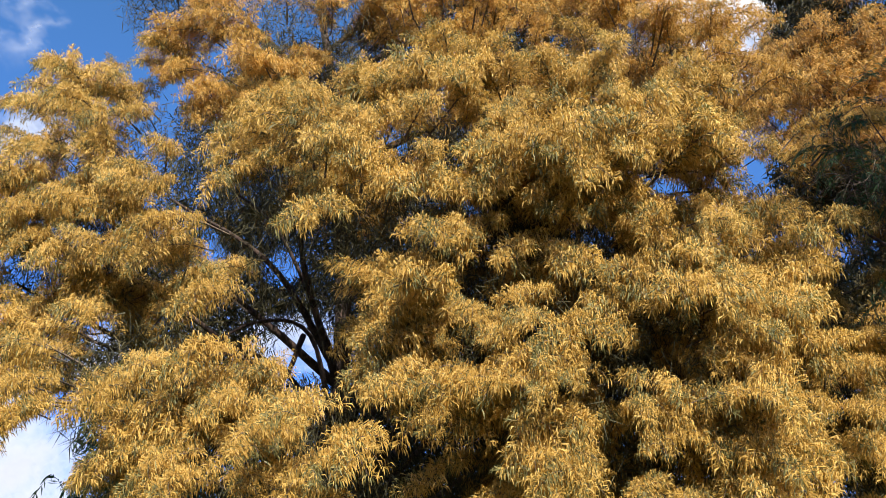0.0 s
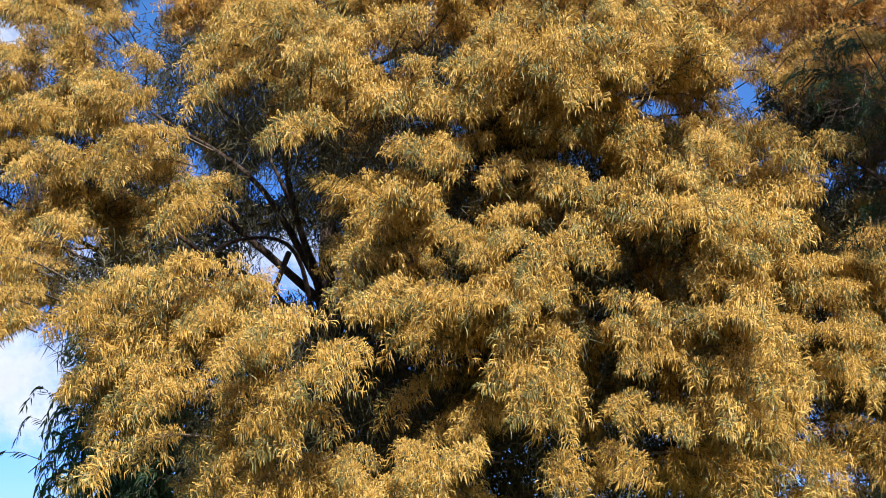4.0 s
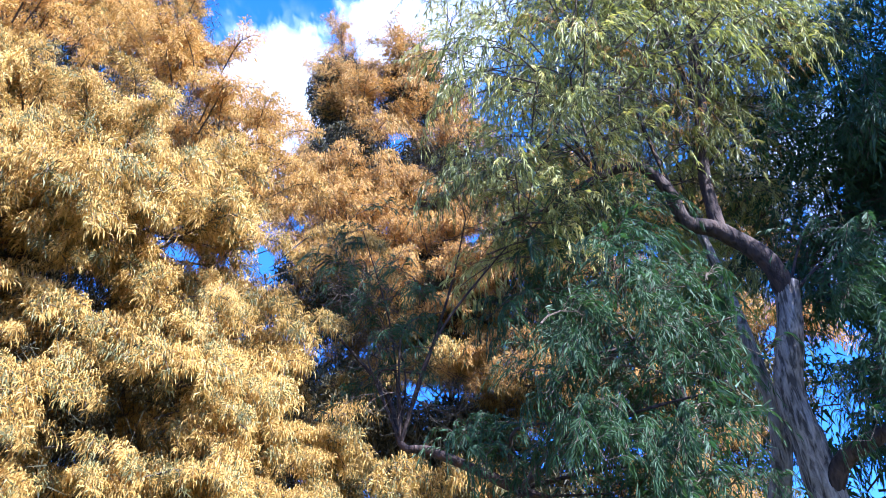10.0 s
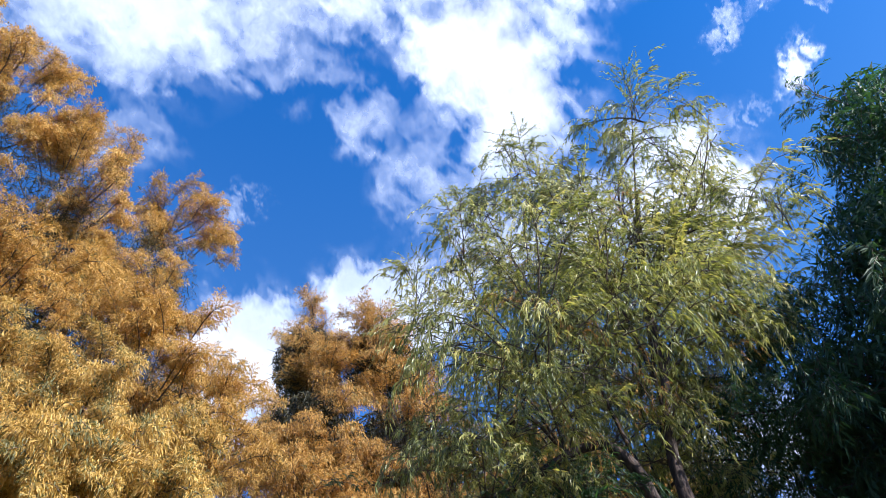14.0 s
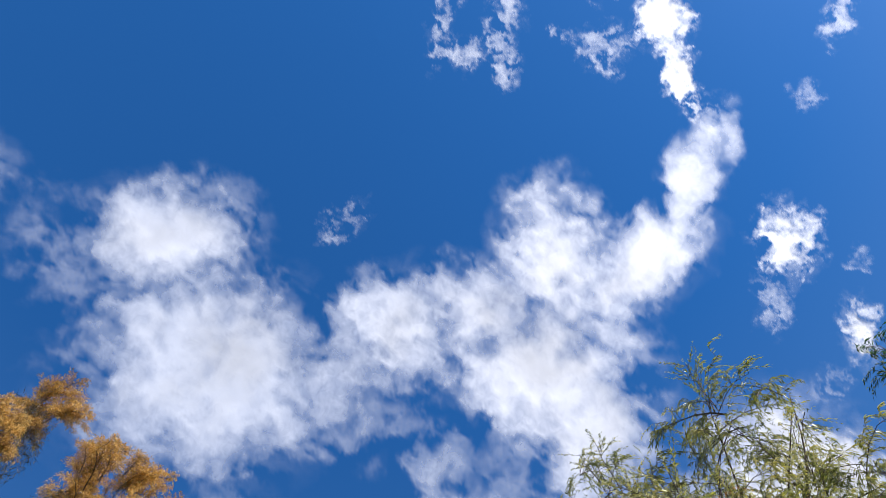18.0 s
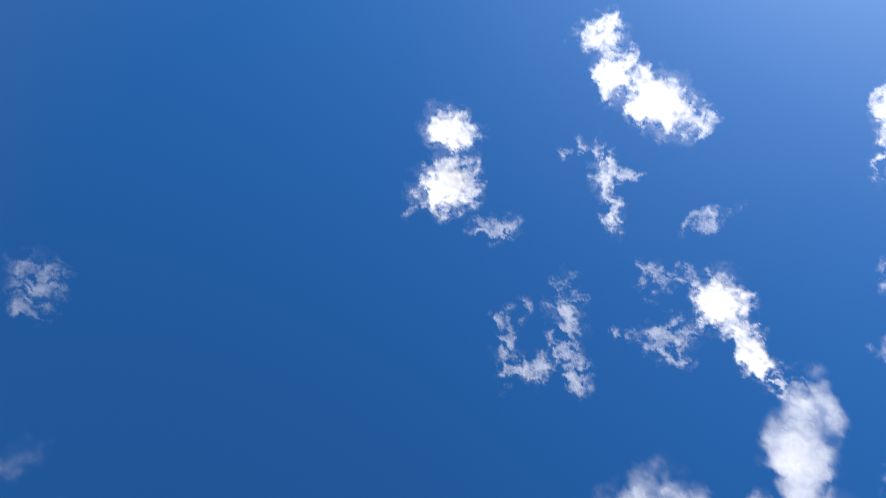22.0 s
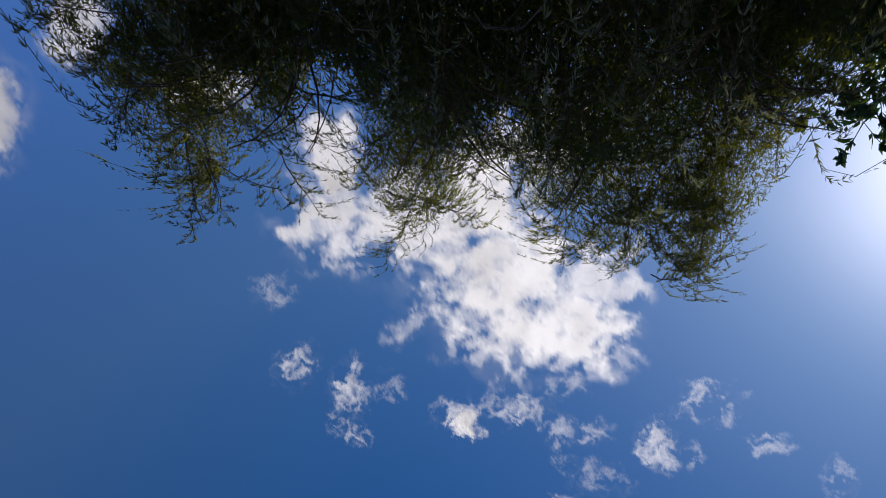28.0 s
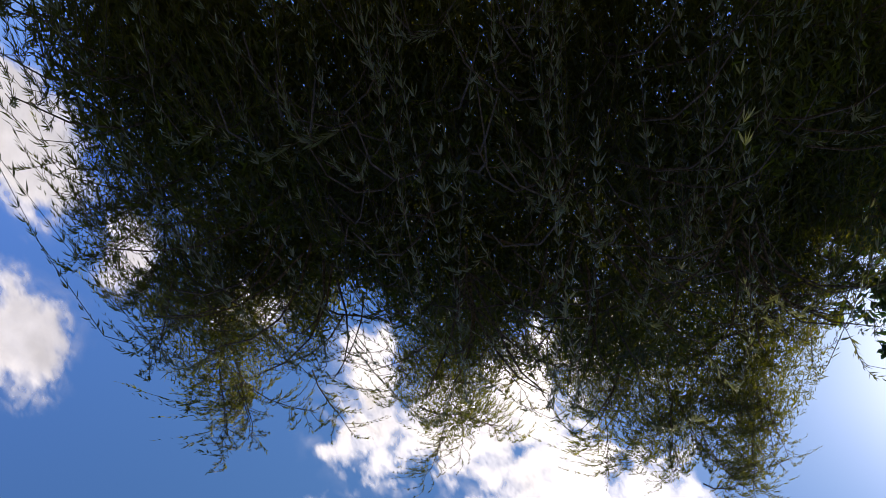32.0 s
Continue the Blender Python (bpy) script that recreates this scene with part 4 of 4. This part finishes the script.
# low boughs in DEEP: the crown's shade is carried by their colour
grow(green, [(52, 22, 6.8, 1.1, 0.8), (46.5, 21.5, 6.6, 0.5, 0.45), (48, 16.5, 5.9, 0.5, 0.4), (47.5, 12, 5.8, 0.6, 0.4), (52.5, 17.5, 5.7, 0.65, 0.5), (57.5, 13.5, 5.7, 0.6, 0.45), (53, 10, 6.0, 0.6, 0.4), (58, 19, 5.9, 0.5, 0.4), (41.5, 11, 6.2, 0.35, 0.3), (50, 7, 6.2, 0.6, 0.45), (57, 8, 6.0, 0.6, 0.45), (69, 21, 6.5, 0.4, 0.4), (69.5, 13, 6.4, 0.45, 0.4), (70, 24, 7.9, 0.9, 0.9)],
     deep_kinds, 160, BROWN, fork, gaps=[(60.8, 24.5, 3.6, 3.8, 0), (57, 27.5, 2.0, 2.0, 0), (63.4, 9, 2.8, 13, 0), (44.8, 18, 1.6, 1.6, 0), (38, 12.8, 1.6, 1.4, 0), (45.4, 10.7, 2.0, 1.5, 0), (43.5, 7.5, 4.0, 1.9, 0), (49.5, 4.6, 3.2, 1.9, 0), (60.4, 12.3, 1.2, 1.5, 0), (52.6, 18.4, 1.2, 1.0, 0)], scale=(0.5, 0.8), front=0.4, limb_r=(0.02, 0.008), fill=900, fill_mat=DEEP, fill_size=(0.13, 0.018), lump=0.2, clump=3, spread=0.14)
# boughs right of the trunk, darkened by DEEP where shade falls
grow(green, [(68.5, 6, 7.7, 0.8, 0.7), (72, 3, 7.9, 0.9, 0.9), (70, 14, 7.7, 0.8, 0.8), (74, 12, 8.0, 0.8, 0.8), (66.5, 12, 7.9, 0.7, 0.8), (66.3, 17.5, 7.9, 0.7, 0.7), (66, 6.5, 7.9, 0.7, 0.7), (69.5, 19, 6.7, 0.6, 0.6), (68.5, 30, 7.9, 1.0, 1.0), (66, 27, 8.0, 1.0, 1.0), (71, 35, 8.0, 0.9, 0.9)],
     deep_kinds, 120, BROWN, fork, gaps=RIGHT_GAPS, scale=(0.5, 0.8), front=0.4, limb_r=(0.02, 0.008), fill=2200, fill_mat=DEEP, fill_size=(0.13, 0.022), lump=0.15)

def bare_branch(count):
    """A dry branch with fine forking twigs and no leaves."""
    axis = spline([(0, 0, 0), (0.3, 0.05, 0.1), (0.6, -0.03, 0.25), (0.9, 0.05, 0.3)], 24)
    pieces = [(*thin(axis[::5], 0.009, 0.003), 0)]
    for k in range(count):
        p0 = axis[rng.integers(4, 24)]
        d = unit(np.array([rng.uniform(0.2, 1), rng.normal() * 0.6, rng.normal() * 0.5 + 0.3]))
        p2 = p0 + d * rng.uniform(0.15, 0.45)
        p1 = (p0 + p2) / 2 + rng.normal(size=3) * 0.03
        pieces.append((*thin([p0, p1, p2], 0.004, 0.0015, 4), 0))
        for _ in range(4):
            q = p1 + (p2 - p1) * rng.uniform(0, 1)
            pieces.append((*thin([q, q + unit(d + rng.normal(size=3) * 0.6) * 0.09, q + unit(d + rng.normal(size=3) * 0.6) * 0.2], 0.002, 0.001, 3), 0))
    return join(pieces)


bare_kinds = kinds("bare_branch", [TWIG], 3, bare_branch, 16)
grow(green, [(32.5, 20, 7.0, 0.7, 0.7), (36.5, 15.5, 6.8, 0.6, 0.6), (40, 27, 6.6, 0.7, 0.6), (57, 31, 6.9, 0.9, 0.8)],
     bare_kinds, 30, BROWN, fork, scale=(0.6, 1.0), front=0.2, limb_r=(0.015, 0.006), name="bare_branch")

# thin leaves on the long low limb
grow(green, [(30, 21.5, 7.0, 0.45, 0.5), (33.5, 16.5, 6.9, 0.5, 0.45), (36.5, 20, 6.8, 0.45, 0.5), (31.5, 26, 7.0, 0.3, 0.4)],
     deep_kinds, 24, BROWN, fork, scale=(0.4, 0.65), front=0.3, limb_r=(0.012, 0.005), lump=0.3)

# ---- dark green tree beside it ----
dx, dy = spot(86, 0, 9.5)[:2]
dark = tree_root("dark_green_tree", dx, dy, "dense dark green tree with fine drooping leaves")
part("trunk", limb_mesh("trunk", BARK, [(0, 0, -0.1), (0.1, 0.1, 3.2), (0, 0, 7.6)], 0.24, 0.07, rings=24, sides=18, furrow=0.03), dark)
# last three lobes are unseen, added on the sun side to cast shade
grow(dark, [(85.5, 43, 9.4, 1.35, 1.85), (80, 37, 9.1, 1.1, 1.35), (88, 36, 8.7, 1.95, 1.95), (81, 28, 8.6, 1.75, 1.75), (90, 24, 8.5, 2.3, 2.3), (76.5, 19, 9.5, 1.4, 1.5), (82, 12, 9.1, 2.0, 1.85), (74, 27, 9.3, 1.2, 1.5), (75, 10, 9.4, 1.2, 1.3), (67.5, 9, 8.8, 1.0, 1.0), (71, 16, 9.0, 1.1, 1.1), (69, 2, 9.0, 1.1, 1.0), (101, 39, 9.8, 1.9, 1.9), (104, 28, 9.6, 2.3, 2.2), (102, 15, 9.6, 2.2, 2.2)],
     deep_kinds, 250, BROWN, lambda c: np.array([dx, dy, max(1.5, min(7.2, c[2] - 1.0))]), scale=(1.0, 1.4), front=0.5, gaps=RIGHT_GAPS, limb_r=(0.04, 0.012), fill=2400, fill_mat=DEEP, fill_size=(0.18, 0.04), lump=0.12)

# ---- shaded green tree behind the golden one ----
sx, sy = spot(-18.5, 0, 12.5)[:2]
shade = tree_root("dark_green_tree", sx, sy, "dark green tree in shade behind the golden she-oak")
part("trunk", limb_mesh("trunk", BARK, [(0, 0, -0.1), (0.1, 0.1, 2), (0, 0, 3.6)], 0.16, 0.05, rings=20, sides=14, furrow=0.03), shade)
grow(shade, [(-21.5, 5, 12.4, 1.0, 1.2), (-18.5, 0, 12, 1.4, 1.5), (-21.5, -4, 12.4, 0.8, 1.2), (-13, -2, 12, 1.8, 1.5)],
     deep_kinds, 60, BROWN, lambda c: np.array([sx, sy, max(1, min(3.4, c[2] - 1.0))]), scale=(0.9, 1.4), front=0.8, limb_r=(0.04, 0.012), fill=1500, fill_mat=DEEP, fill_size=(0.18, 0.04), lump=0.2)

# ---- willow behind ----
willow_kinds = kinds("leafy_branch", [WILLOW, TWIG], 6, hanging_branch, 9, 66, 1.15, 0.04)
ex, ey = spot(-150, 0, 8.2)[:2]
willow = tree_root("willow_tree", ex, ey, "weeping willow seen against the light with hanging leafy strands")
part("trunk", limb_mesh("trunk", BARK, [(0, 0, -0.1), (0.1, 0.1, 2.5), (0, 0, 6.5)], 0.3, 0.08, rings=24, sides=18, furrow=0.03), willow)
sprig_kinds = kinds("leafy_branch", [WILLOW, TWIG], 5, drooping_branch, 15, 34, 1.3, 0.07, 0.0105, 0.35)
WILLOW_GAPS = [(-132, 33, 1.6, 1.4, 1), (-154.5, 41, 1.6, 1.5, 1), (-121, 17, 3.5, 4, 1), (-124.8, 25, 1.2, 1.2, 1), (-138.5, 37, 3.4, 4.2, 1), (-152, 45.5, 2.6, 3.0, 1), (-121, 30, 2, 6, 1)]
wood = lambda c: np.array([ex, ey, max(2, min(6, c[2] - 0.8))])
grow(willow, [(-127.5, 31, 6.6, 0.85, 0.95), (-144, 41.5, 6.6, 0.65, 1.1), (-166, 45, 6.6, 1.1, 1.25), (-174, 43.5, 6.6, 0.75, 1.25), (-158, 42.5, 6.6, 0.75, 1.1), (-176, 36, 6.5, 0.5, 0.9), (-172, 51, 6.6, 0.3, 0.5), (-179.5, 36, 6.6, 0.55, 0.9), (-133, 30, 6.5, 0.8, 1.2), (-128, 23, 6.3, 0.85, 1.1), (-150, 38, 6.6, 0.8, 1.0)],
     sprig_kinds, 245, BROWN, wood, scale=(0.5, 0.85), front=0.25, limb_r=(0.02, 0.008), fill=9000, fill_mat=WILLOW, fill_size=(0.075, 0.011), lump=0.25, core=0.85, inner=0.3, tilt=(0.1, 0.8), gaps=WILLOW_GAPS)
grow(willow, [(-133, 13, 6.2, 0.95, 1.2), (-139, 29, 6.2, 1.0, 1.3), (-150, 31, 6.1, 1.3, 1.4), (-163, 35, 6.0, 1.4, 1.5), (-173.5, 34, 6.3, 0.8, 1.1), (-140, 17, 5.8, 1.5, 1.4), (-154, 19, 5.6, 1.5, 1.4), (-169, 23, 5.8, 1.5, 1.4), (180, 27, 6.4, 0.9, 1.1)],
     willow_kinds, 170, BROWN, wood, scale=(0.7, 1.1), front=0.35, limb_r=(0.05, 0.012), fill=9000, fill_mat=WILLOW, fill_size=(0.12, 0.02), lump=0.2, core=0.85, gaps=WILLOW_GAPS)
long_kinds = kinds("hanging_strand", [PALE, TWIG], 6, hanging_branch, 1, 130, 2.3, 0.03)
grow(willow, [(-139, 25, 5.2, 1.2, 1.2), (-150, 28, 5.1, 1.4, 1.3), (-161, 29, 5.1, 1.4, 1.3), (-173, 31, 5.2, 1.2, 1.2)],
     long_kinds, 90, BROWN, wood, scale=(0.8, 1.1), front=1.0, inner=0.0, limb_r=(0.03, 0.01), name="hanging_strand", gaps=WILLOW_GAPS)

# ---- broad-leaved tree beyond the willow ----
broad_kinds = kinds("leafy_branch", [DEEP, TWIG], 3, drooping_branch, 10, 34, 0.5, 0.12, 0.035, 0.2)
fx, fy = spot(170, 0, 9.6)[:2]
broad = tree_root("broad_leaved_tree", fx, fy, "dark tree with broad leaves behind the willow")
part("trunk", limb_mesh("trunk", BARK, [(0, 0, -0.1), (0.1, 0.1, 2.5), (0, 0, 6.0)], 0.22, 0.06, rings=20, sides=16, furrow=0.03), broad)
grow(broad, [(173, 32.5, 9.2, 1.4, 1.4), (177, 31.5, 9.0, 1.2, 1.2), (166, 23, 9.2, 1.9, 1.7), (177, 24, 9.0, 1.6, 1.6), (170, 14, 9, 2, 1.8)],
     broad_kinds, 70, BROWN, lambda c: np.array([fx, fy, max(1.5, min(5.5, c[2] - 1.0))]), scale=(1.0, 1.5), front=0.5, fill=2800, fill_mat=DEEP, fill_size=(0.16, 0.055))
